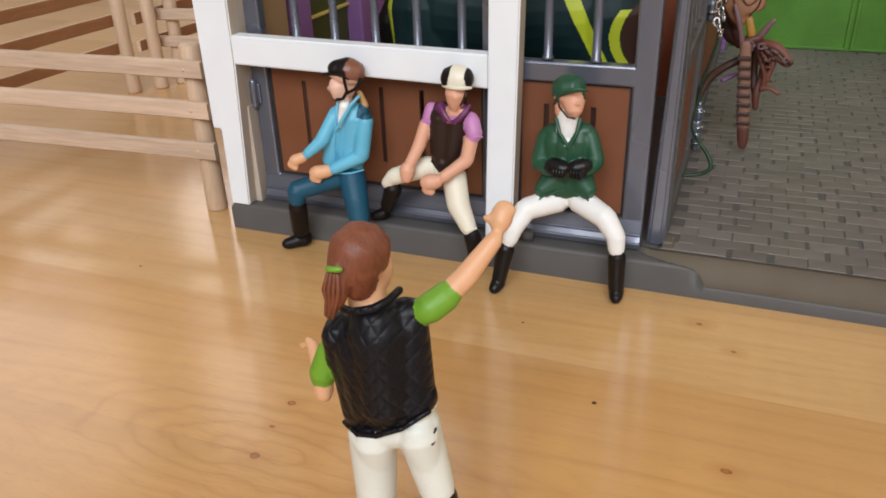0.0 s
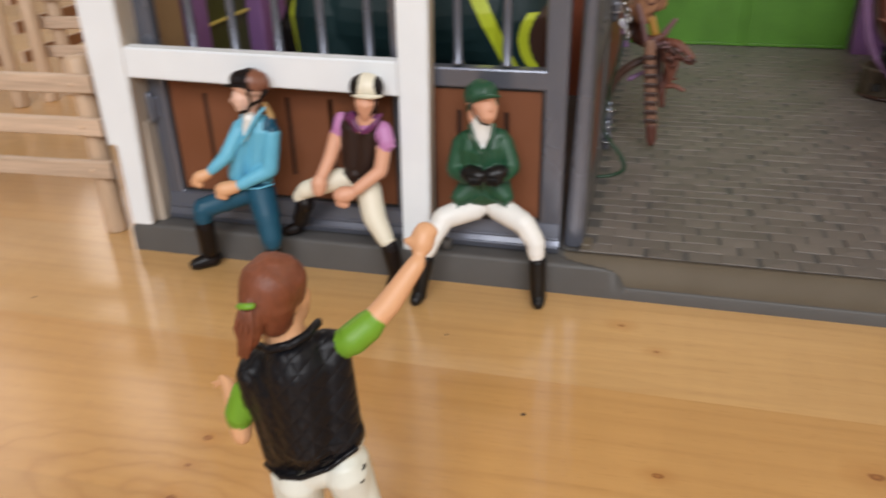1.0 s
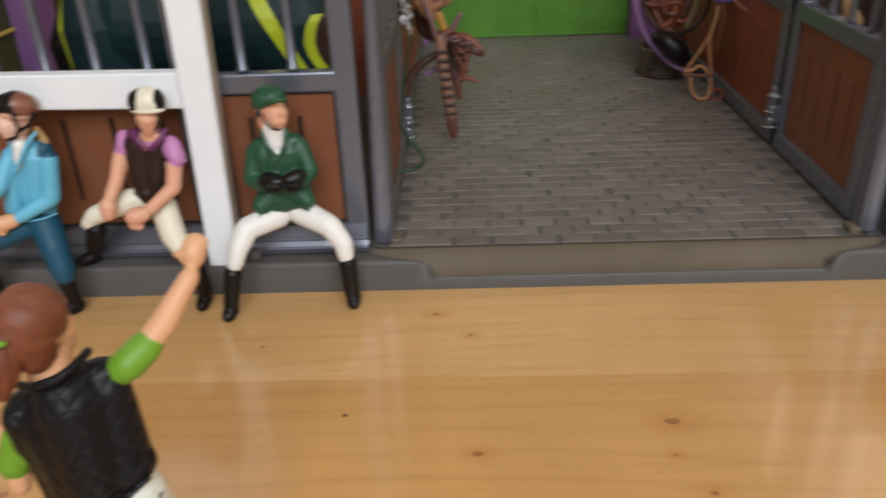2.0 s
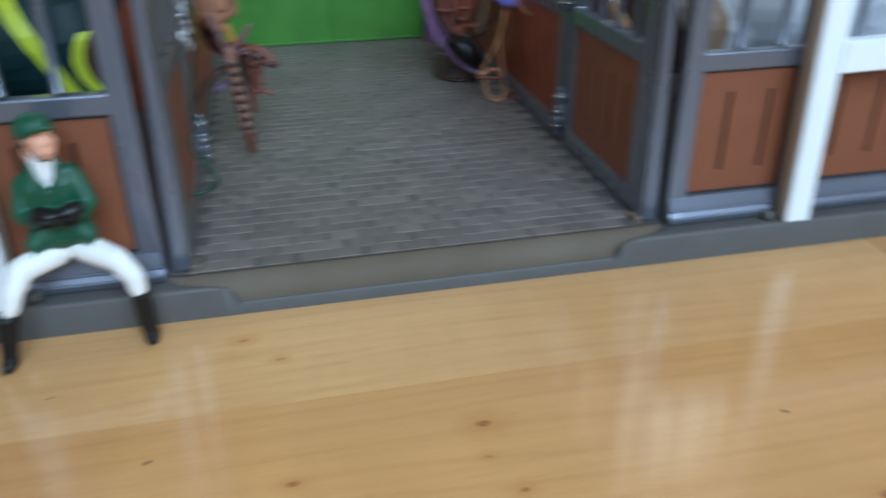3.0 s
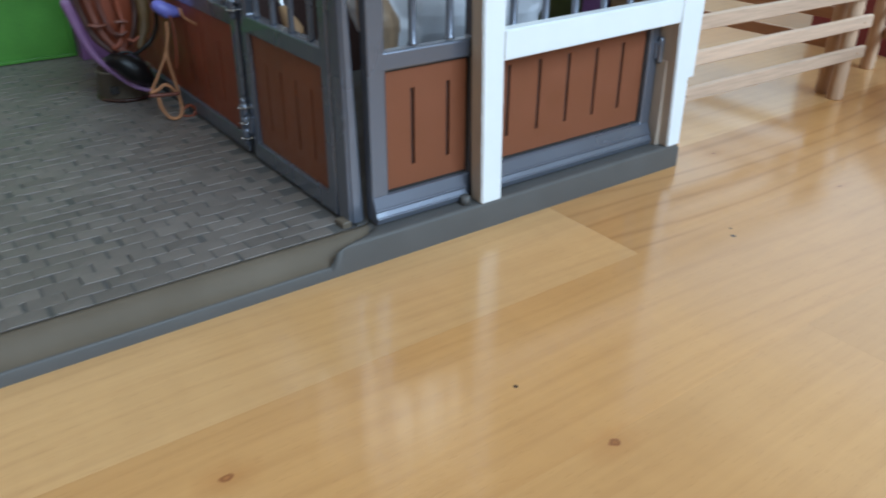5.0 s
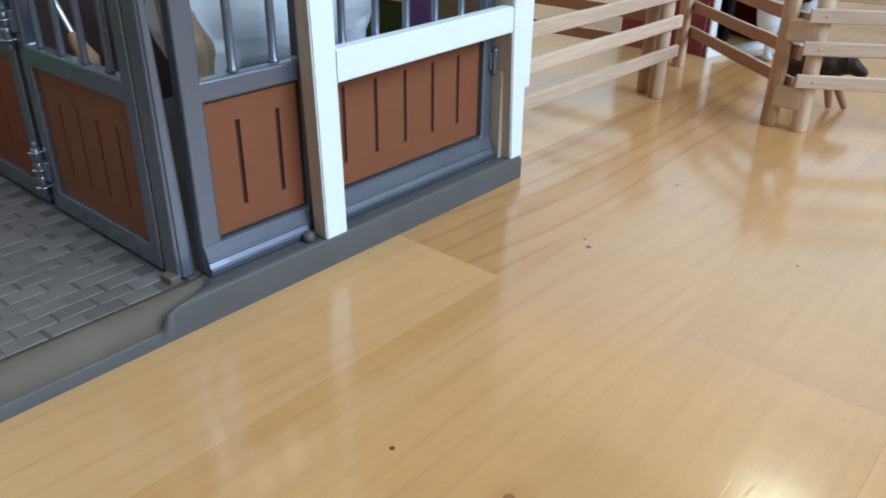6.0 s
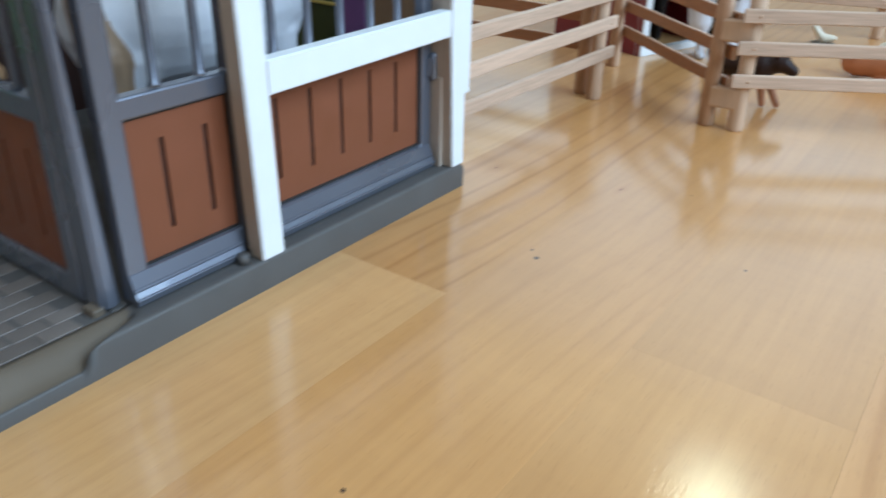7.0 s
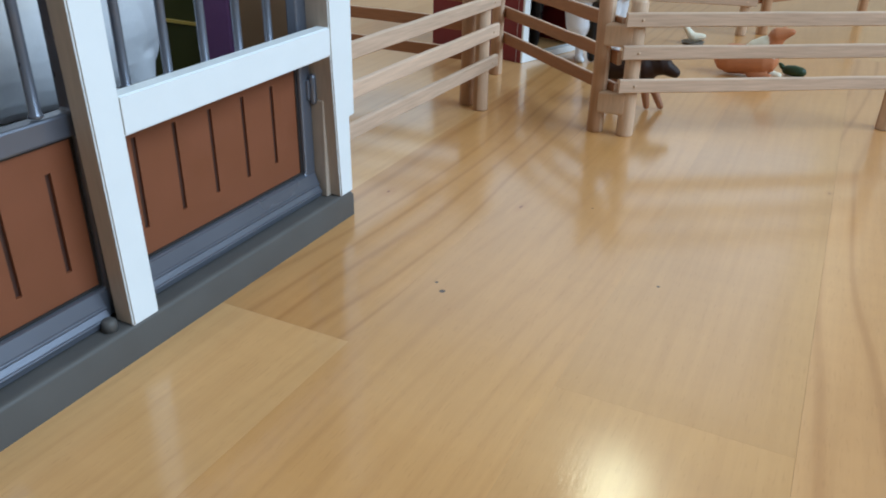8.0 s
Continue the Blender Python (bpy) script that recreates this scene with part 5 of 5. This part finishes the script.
part("door_trim", bm, WHITE, barn, "white door surround")
bm = bmesh.new()
box(bm, -0.15, 8.35, -0.3, 8.6, 7.0, 7.4, 0.05)
part("roof_slab", bm, BARNRED, barn)


def dark_cow():
    p = [(0, (58.9, 28.4, 4.4), (60.4, 26.6, 4.4), 1.4, 1.3), (0, (58.6, 27.5, 3.4), (58.5, 27.5, 0.3), 0.6, 0.38), (0, (59.6, 26.6, 3.4), (59.4, 26.5, 0.3), 0.6, 0.38), (0, (60.2, 28.0, 3.4), (60.2, 28.0, 0.3), 0.6, 0.38), (0, (60.9, 27.2, 3.4), (60.9, 27.2, 0.3), 0.6, 0.38)]
    return tagged(moulded("toy_animal", moved(p, 2.6, 2.6), [BLACK], 0.12, 2), "black toy cow standing inside the red barn", "toy animal", "toy animals")


dark_cow()

# ---- tack in the aisle ----
def tube(name, parent, mat, pts, radii, flat=(1.0, 1.0), label=""):
    bm = bmesh.new()
    rod(bm, curved(pts), spread_out(radii, len(pts)), 10, flat=flat)
    return part(name, bm, mat, parent, label)


def curved(pts, steps=4):
    """Points of a smooth line through pts."""
    p = [Vector(q) for q in pts]
    p = [p[0] * 2 - p[1]] + p + [p[-1] * 2 - p[-2]]
    line = []
    for a, b, c, d in zip(p, p[1:], p[2:], p[3:]):
        for k in range(steps):
            q = k / steps
            line.append(0.5 * (2 * b + (c - a) * q + (2 * a - 5 * b + 4 * c - d) * q * q + (3 * b - a - 3 * c + d) * q ** 3))
    return [tuple(q) for q in line + [p[-2]]]


def spread_out(radii, n, steps=4):
    """One radius for every point that curved() gives."""
    r = list(radii) if isinstance(radii, (list, tuple)) else [radii]
    count = (n - 1) * steps + 1
    out = []
    for k in range(count):
        q = k / (count - 1) * (len(r) - 1)
        lo = min(int(q), max(len(r) - 2, 0))
        out.append(r[lo] + (r[min(lo + 1, len(r) - 1)] - r[lo]) * (q - lo))
    return out


girth = thing("girth_strap", 1.42, 35.0, 5.36, 0, "ribbed tan and brown plastic girth strap hanging in the aisle", "strap")
tube("webbing", girth, WEBBING, [(0.0, 0.05, 0.1), (0.11, 0.05, -1.0), (0.24, 0.05, -2.05), (0.36, 0.05, -3.15)], [0.21, 0.23, 0.24, 0.24], (1, 0.4))
tube("tip", girth, LEATHER, [(0.36, 0.04, -3.2), (0.4, 0.04, -3.6), (0.42, 0.03, -3.88)], [0.23, 0.22, 0.17], (1, 0.45), "dark brown tip")
for k in range(8):
    bm = bmesh.new()
    x = 0.03 + 0.042 * k
    box(bm, x - 0.27, x + 0.235, -0.1, 0.17, -0.34 - 0.37 * k - 0.095, -0.34 - 0.37 * k + 0.075, 0.03)
    part("rib", bm, HIDE, girth)

bridle = thing("bridle", 0, 0, 0, 0, "reddish brown plastic bridle and headstall hanging on the stable wall", "bridle", "bridles")
flap = tube("flap", bridle, CORAL, [(1.04, 35.6, 7.86), (1.1, 35.6, 7.38), (1.14, 35.6, 6.85), (1.19, 35.6, 6.5), (1.42, 35.6, 6.33)], [0.55, 0.8, 0.78, 0.5, 0.16], (1, 0.3), "pinkish tan saddle flap")
tube("flap_ridge", flap, LEATHER, [(1.2, 35.36, 7.9), (1.05, 35.34, 7.3), (1.3, 35.34, 6.95), (1.62, 35.36, 7.25), (1.5, 35.36, 7.8)], 0.035)
tube("flap_ridge", flap, LEATHER, [(0.62, 35.37, 7.9), (0.72, 35.35, 7.2), (0.98, 35.36, 6.7)], 0.03)
tube("flap_ridge", flap, HIDE, [(1.75, 35.4, 7.6), (1.68, 35.4, 6.95), (1.4, 35.4, 6.55)], 0.03)
tube("tag", bridle, MUSTARD, [(1.41, 35.5, 6.35), (1.57, 35.5, 5.82)], [0.14, 0.17], (1, 0.5), "mustard tag")
tube("strap", bridle, MAUVE, [(0.84, 35.2, 6.95), (1.06, 35.1, 6.34), (1.23, 35.1, 5.78), (1.3, 35.1, 5.33)], [0.08, 0.1, 0.1, 0.09], (1, 0.5), "greyish mauve strap")
for pts, r, mat in (
        ([(0.5, 36.6, 6.32), (0.6, 36.8, 5.76), (0.84, 36.6, 5.4), (1.23, 36.2, 5.28)], [0.22, 0.27, 0.22, 0.16], HIDE),
        ([(0.84, 36.4, 6.22), (0.98, 36.5, 5.69), (1.26, 36.2, 5.36)], [0.1, 0.2, 0.16], LEATHER),
        ([(1.17, 35.6, 5.37), (1.47, 35.5, 5.52), (1.86, 35.5, 5.69)], [0.16, 0.22, 0.17], LEATHER),
        ([(1.78, 35.6, 5.52), (2.02, 35.5, 5.98), (2.28, 35.4, 6.39)], [0.17, 0.13, 0.09], MAUVE),
        ([(2.06, 36.0, 5.41), (2.52, 35.8, 5.36), (2.9, 35.6, 5.1), (3.16, 35.4, 4.84)], [0.17, 0.19, 0.15, 0.1], CHESTNUT),
        ([(2.14, 36.0, 5.15), (2.52, 35.9, 4.94), (2.9, 35.6, 4.73), (3.1, 35.5, 4.7)], [0.12, 0.11, 0.09, 0.08], LEATHER),
        ([(2.2, 36.2, 5.15), (2.22, 36.2, 4.55), (2.18, 36.2, 3.85), (2.08, 36.1, 3.33), (2.13, 36.1, 2.76)], [0.17, 0.16, 0.15, 0.16, 0.12], LEATHER),
        ([(2.58, 36.0, 4.99), (2.51, 36.0, 4.54), (2.38, 36.0, 4.0), (2.26, 36.0, 3.6)], [0.1, 0.13, 0.12, 0.1], CHESTNUT),
        ([(1.8, 36.5, 4.98), (1.86, 36.5, 4.29), (1.93, 36.4, 3.7), (2.07, 36.2, 3.14)], [0.18, 0.15, 0.14, 0.12], HIDE),
        ([(1.93, 35.8, 5.15), (2.07, 35.8, 4.71), (2.27, 35.9, 4.21), (2.31, 36.0, 3.76)], [0.11, 0.09, 0.1, 0.12], CHESTNUT),
        ([(2.26, 36.0, 3.6), (2.54, 35.9, 3.65), (2.89, 35.8, 3.51)], [0.13, 0.11, 0.09], CHESTNUT),
        ([(1.35, 35.8, 4.78), (0.82, 35.6, 4.53), (0.32, 35.0, 4.23), (0.05, 34.0, 3.91), (-0.08, 33.4, 3.62)], [0.16, 0.17, 0.17, 0.15, 0.1], HIDE)):
    tube("strap", bridle, mat, pts, r, (1, 0.75))
# keepers, buckles and strap ends in the tangle
rng = random.Random(11)
for k in range(22):
    x, z = rng.choice(((1.95, 5.4), (2.3, 5.25), (2.6, 5.1), (2.2, 4.7), (2.0, 4.9), (1.6, 5.5), (2.3, 4.2)))
    a = Vector((x + rng.uniform(-0.2, 0.2), 35.75 + rng.uniform(-0.2, 0.3), z + rng.uniform(-0.2, 0.2)))
    turn, size = rng.uniform(0, math.pi), rng.uniform(0.14, 0.32)
    b = a + Vector((math.cos(turn) * size, rng.uniform(-0.15, 0.1), -abs(math.sin(turn)) * size * 1.3))
    m = (a + b) / 2 + Vector((rng.uniform(-0.06, 0.06), -0.06, rng.uniform(-0.06, 0.06)))
    tube("keeper", bridle, (LEATHER, HIDE, CHESTNUT, MAUVE)[k % 4], [tuple(a), tuple(m), tuple(b)], [0.05, 0.065, 0.04], (1, 0.6))
for c, a, b, turn in (((2.0, 35.35, 5.42), 0.13, 0.11, 20), ((2.95, 35.4, 4.92), 0.12, 0.1, 30), ((1.55, 35.3, 5.5), 0.12, 0.1, 10)):
    bm = bmesh.new()
    rod(bm, loop_points(c, a, b, turn, 10), 0.04, 8)
    part("buckle", bm, MAUVE, bridle, "pale mauve buckle")
bm = bmesh.new()
box(bm, 3.06, 3.24, 35.3, 35.5, 4.76, 4.94, 0.05)
part("strap_end", bm, HIDE, bridle)
tube("bit", bridle, LILAC, [(1.25, 36.0, 4.13), (0.76, 35.8, 3.9)], [0.09, 0.12], (1, 0.7), "purple bit")

lead_rope = thing("lead_rope", 0, 0, 0, 0, "dark green plastic lead rope hanging on the stable door", "rope", "ropes")
tube("strand", lead_rope, GREENROPE, [(0.45, 31.0, 8.23), (0.5, 31.0, 7.5), (0.53, 31.0, 6.75), (0.46, 31.0, 6.23), (0.33, 31.0, 5.7), (0.21, 31.0, 5.16), (0.14, 31.0, 4.68), (0.1, 31.0, 4.2)], [0.055, 0.055, 0.05, 0.045, 0.045, 0.05, 0.055, 0.055])
tube("strand", lead_rope, GREENROPE, [(0.1, 31.0, 4.2), (0.1, 29.6, 4.1), (0.2, 28.2, 4.2), (0.45, 27.6, 4.05), (0.8, 27.5, 3.65), (0.94, 27.4, 3.25), (0.6, 27.4, 3.0), (0.15, 27.3, 2.95)], [0.045, 0.045, 0.05, 0.055, 0.07, 0.075, 0.065, 0.06])
chain = thing("lead_chain", 0.62, 27.9, 8.0, 0, "bright metal chain hanging on the stable wall", "chain")
for k in range(11):
    bm = bmesh.new()
    rod(bm, loop_points((0.1 * math.sin(k * 2.1), 0.06 * math.cos(k * 1.7), 1.1 - 0.17 * k), 0.085, 0.13, 75 * (k % 2) + 25 * k, 20 * math.sin(k), 12), 0.035, 6)
    part("link", bm, CHROME, chain)

tub = thing("toy_tub", 12.85, 45.4, 1.0, 0, "taupe plastic toy tub with dark foot on the aisle floor", "tub")
bm = bmesh.new()
lathe(bm, [(0.0, 0.12), (1.25, 0.12), (1.36, 0.2), (1.3, 1.3), (1.34, 1.35), (1.34, 1.45), (1.22, 1.45), (1.2, 0.4), (0.0, 0.35)], 0.25, 0, 28)
part("bowl", bm, RAMP, tub)
bm = bmesh.new()
lathe(bm, [(0.0, 0.0), (1.35, 0.0), (1.44, 0.05), (1.44, 0.15), (1.35, 0.2), (0.0, 0.2)], 0.25, 0, 28)
part("foot_ring", bm, HIDE, tub, "dark brown foot ring")
# solid dark blocks stand for the shade inside two handle holes
for x in (-0.62, 0.75):
    bm = bmesh.new()
    box(bm, x - 0.2, x + 0.2, -1.36, -1.05, 0.5, 0.86, 0.05)
    part("hole_shade", bm, SHADE, tub, "dark block standing for a shaded handle hole")

halter = thing("halter_rope", 0, 0, 0, 0, "purple plastic halter rope hanging in a wide arc", "rope", "ropes")
tube("strand", halter, LILAC, [(10.62, 43.0, 6.16), (10.71, 43.0, 5.82), (11.03, 43.0, 4.59), (11.48, 43.0, 3.6), (12.25, 43.0, 2.68), (12.92, 42.8, 2.09), (13.58, 42.6, 1.82)], [0.22, 0.2, 0.16, 0.13, 0.12, 0.11, 0.1], (1, 0.6))
tack = thing("bridle", 0, 0, 0, 0, "coiled reddish brown plastic bridles hanging on the stable wall", "bridle", "bridles")
tube("pad", tack, RUST, [(12.6, 44.0, 6.85), (12.66, 44.0, 5.99), (12.79, 44.0, 4.92), (12.84, 44.0, 4.11), (12.82, 43.8, 3.65)], [1.2, 1.25, 1.15, 0.8, 0.3], (1, 0.2), "dark reddish brown pad")
for pts, r, mat in (
        ([(11.07, 43.4, 6.61), (11.27, 43.4, 5.57), (11.6, 43.3, 4.53), (12.21, 43.2, 3.78)], [0.16, 0.16, 0.15, 0.12], HIDE),
        ([(11.5, 43.4, 6.61), (11.71, 43.4, 5.57), (11.9, 43.3, 4.79), (12.41, 43.2, 3.92), (12.89, 43.2, 3.69)], [0.15, 0.14, 0.13, 0.12, 0.1], CHESTNUT),
        ([(12.02, 43.3, 6.45), (12.1, 43.3, 5.67), (12.32, 43.2, 4.81), (12.7, 43.2, 4.28)], [0.12, 0.12, 0.11, 0.1], LEATHER),
        ([(12.83, 43.3, 6.44), (12.91, 43.3, 5.58), (12.94, 43.2, 4.9), (12.65, 43.1, 4.17), (12.34, 43.1, 3.94)], [0.14, 0.14, 0.14, 0.12, 0.1], RUST),
        ([(12.6, 43.0, 5.12), (12.85, 43.0, 5.13), (13.08, 43.0, 5.06)], [0.08, 0.09, 0.07], CHESTNUT),
        ([(13.52, 43.2, 6.29), (13.57, 43.2, 5.51), (13.41, 43.1, 4.83), (13.1, 43.1, 4.08)], [0.11, 0.11, 0.1, 0.1], HIDE),
        ([(14.05, 43.8, 6.19), (14.12, 43.7, 5.42), (14.01, 43.6, 4.64), (13.58, 43.4, 3.79)], [0.3, 0.3, 0.26, 0.14], OCHRE)):
    tube("strap", tack, mat, pts, r, (1, 0.6))
for pts, mat in (([(11.44, 43.0, 5.12), (11.76, 42.9, 5.03), (12.17, 43.0, 5.06)], CHESTNUT),
                 ([(12.5, 42.9, 4.65), (12.7, 42.85, 4.55), (12.95, 42.9, 4.65)], LEATHER), ([(13.0, 42.9, 4.3), (13.2, 42.85, 4.2), (13.45, 42.9, 4.35)], RUST)):
    tube("keeper", tack, mat, pts, [0.07, 0.08, 0.06])
bag = thing("tack_bag", 0, 0, 0, 0, "black plastic bag hanging with the bridles", "bag")
tube("pouch", bag, BLACK, [(12.12, 42.8, 3.46), (12.5, 42.6, 3.29), (12.97, 42.5, 2.9), (13.48, 42.6, 2.42)], [0.34, 0.46, 0.52, 0.36])
tube("strap", bag, BLACK, [(12.19, 42.8, 3.6), (12.64, 42.8, 3.78), (13.17, 42.7, 3.58), (13.63, 42.6, 2.79), (13.7, 42.6, 2.29)], 0.06, (1, 0.6))
rein = thing("rein", 0, 0, 0, 0, "thin black plastic rein hanging on the wall", "strap")
tube("strand", rein, BLACK, [(14.25, 42.5, 6.23), (14.29, 42.5, 5.81), (14.31, 42.5, 5.04), (14.02, 42.5, 4.34), (13.57, 42.5, 3.94), (13.13, 42.6, 3.65)], 0.1, (1, 0.6))
rope = thing("orange_rope", 0, 0, 0, 0, "orange-brown plastic rope with a pale loop hanging to the floor", "rope", "ropes")
for pts, r, mat in (
        ([(12.97, 40.4, 2.47), (13.45, 40.4, 3.26), (13.85, 40.5, 3.93), (14.13, 40.6, 4.75), (14.23, 40.8, 5.29)], 0.055, ROPE),
        ([(14.16, 40.3, 2.16), (13.97, 40.4, 3.35), (13.95, 40.5, 4.1), (14.15, 40.6, 4.83)], 0.06, ROPE),
        ([(12.96, 40.4, 2.39), (13.23, 40.3, 2.49), (13.53, 40.3, 2.68), (13.8, 40.3, 2.55), (13.97, 40.3, 2.29)], [0.09, 0.08, 0.08, 0.07], ROPE),
        ([(12.89, 40.3, 2.28), (13.41, 40.2, 2.25), (14.08, 40.2, 2.2)], [0.1, 0.09, 0.08], CHESTNUT),
        ([(13.16, 40.2, 2.11), (13.25, 40.2, 1.64), (13.53, 40.1, 1.18), (13.92, 40.1, 1.12), (14.16, 40.2, 1.47), (14.1, 40.2, 2.12)], [0.08, 0.08, 0.08, 0.08, 0.07], ROPE),
        ([(14.25, 40.3, 1.4), (14.57, 40.4, 1.51), (14.85, 40.4, 1.24), (14.6, 40.3, 0.99), (14.24, 40.3, 1.08)], [0.07, 0.08, 0.07], RUST),
        ([(14.47, 40.9, 5.52), (14.45, 40.6, 4.75), (14.38, 40.5, 3.93), (14.29, 40.5, 3.33)], 0.05, RUST)):
    tube("strand", rope, mat, pts, r)
string = thing("hay_string", 0, 0, 0, 0, "thin orange plastic string hanging over the stable wall", "string")
tube("strand", string, ROPE, [(14.38, 39.2, 6.15), (14.51, 39.1, 5.78), (15.06, 39.0, 5.37)], 0.05)
bm = bmesh.new()
rod(bm, [(14.18, 41.5, 5.9), (14.52, 41.4, 5.67), (14.92, 41.3, 5.59)], [0.3, 0.36, 0.24], 12)
tagged(part("brush", bm, PERIWINKLE, None), "small periwinkle blue plastic brush on the stable wall", "brush")
broom = thing("broom", 16.2, 32.3, 6.5, 0, "toy broom with pale shiny handle leaning in the stall", "broom")
bm = bmesh.new()
rod(bm, [(0.0, 0.35, 0.6), (-0.1, 1.3, 1.9), (-0.2, 3.1, 4.4)], 0.13, 10)
part("handle", bm, CHROME, broom, "pale shiny handle")
bm = bmesh.new()
rod(bm, [(0.1, -0.3, -0.2), (0.0, 0.3, 0.5)], [0.36, 0.18], 12)
part("straw_head", bm, TAN, broom, "tan head")

# ---- brick pieces of the aisle floor ----
bx, by = 1.12, 0.62
bm = bmesh.new()
GAP, SEAM = 0.038, 0.004


def brick_faces(bm, x, y, z):
    """A low, uneven brick: upright sides, a narrow chamfer round the top, open joints at its ends."""
    rings = []
    tilt = [random.uniform(-0.022, 0.022) for k in range(4)]
    worn = random.uniform(-0.014, 0.01)
    for px, py, h in ((GAP, SEAM, -0.12), (GAP, SEAM, 0.04), (GAP + 0.014, SEAM + 0.012, 0.052)):
        rings.append([bm.verts.new((x + a * (bx / 2 - px - worn), y + b * (by / 2 - py), z + h + (tilt[k] if h > 0 else 0))) for k, (a, b) in enumerate(((-1, -1), (1, -1), (1, 1), (-1, 1)))])
    for lo, hi in zip(rings, rings[1:]):
        for k in range(4):
            bm.faces.new((lo[k], lo[(k + 1) % 4], hi[(k + 1) % 4], hi[k]))
    bm.faces.new(rings[-1])


bm.free()
brick_meshes = []
for k in range(14):
    bm = bmesh.new()
    brick_faces(bm, 0, 0, 0)
    brick_meshes.append(mesh_of("brick", bm, COBBLE))
rest = bmesh.new()
made, row, y = 0, 0, 1.43
while y < YB - Y0 - 1.3:
    x = -7.1 + (0.5 * bx if row % 2 else 0.0)
    while x < 7.0:
        jog = random.uniform(-0.12, 0.12) * (0.4 if row % 3 else 1)
        if made < 300:
            share("brick", brick_meshes[made * 5 % 14], base, x + jog, y, Z0 - 0.09 + random.uniform(-0.008, 0.008), random.uniform(-0.4, 0.4))
            made += 1
        else:
            brick_faces(rest, x + jog, y, Z0 - 0.09 + random.uniform(-0.008, 0.008))
        x += bx
    y += by
    row += 1
tagged(part("brick_field", rest, COBBLE, base), kind="stuff")

# ---- floor strips ----
bm = bmesh.new()
box(bm, rx0 - 15, rx1 + 15, ry0 - 15, ry1 + 15, -3, -0.6, 0)
floor = tagged(part("floor", bm, BEECH_FAR), "varnished beech strip floor", "floor", kind="structure")
W, row0 = 5.97, 20.0
rest = bmesh.new()
rng = random.Random(5)
for r in range(-32, 33):
    y0 = row0 + r * W
    if y0 < ry0 or y0 + W > ry1:
        continue
    joints, ln_ = {0: 23.0, -2: 23.8, -1: 62.0, -3: 70.0, -4: 40.0}, 90.0 if r in (0, -1, -3, -4) else 45.0
    x = joints.get(r, rng.uniform(-30, 30))
    while x > rx0:
        x -= ln_
    while x < rx1:
        a, b = max(x, rx0), min(x + ln_, rx1)
        if b - a > 1:
            near = -75 < (a + b) / 2 < 110 and -12 < y0 < 110
            bb = bmesh.new() if near else rest
            box(bb, a + 0.0015, b - 0.0015, y0 + (0.004 if r == -2 else 0.001), y0 + W - 0.001, -0.6, 0, 0)
            if near:
                tone = {(0, True): BEECH_PALE, (0, False): BEECH_FLAME, (-1, True): BEECH_DEEP, (-1, False): BEECH, (-2, True): BEECH, (-2, False): BEECH, (-3, True): BEECH_PINK, (-3, False): BEECH_PINK}.get((r, a < 22), None)
                part("plank", bb, tone or rng.choice((BEECH, BEECH_PALE, BEECH_DEEP)), floor)
        x += ln_
tagged(part("plank_field", rest, BEECH_FAR, floor), kind="stuff")
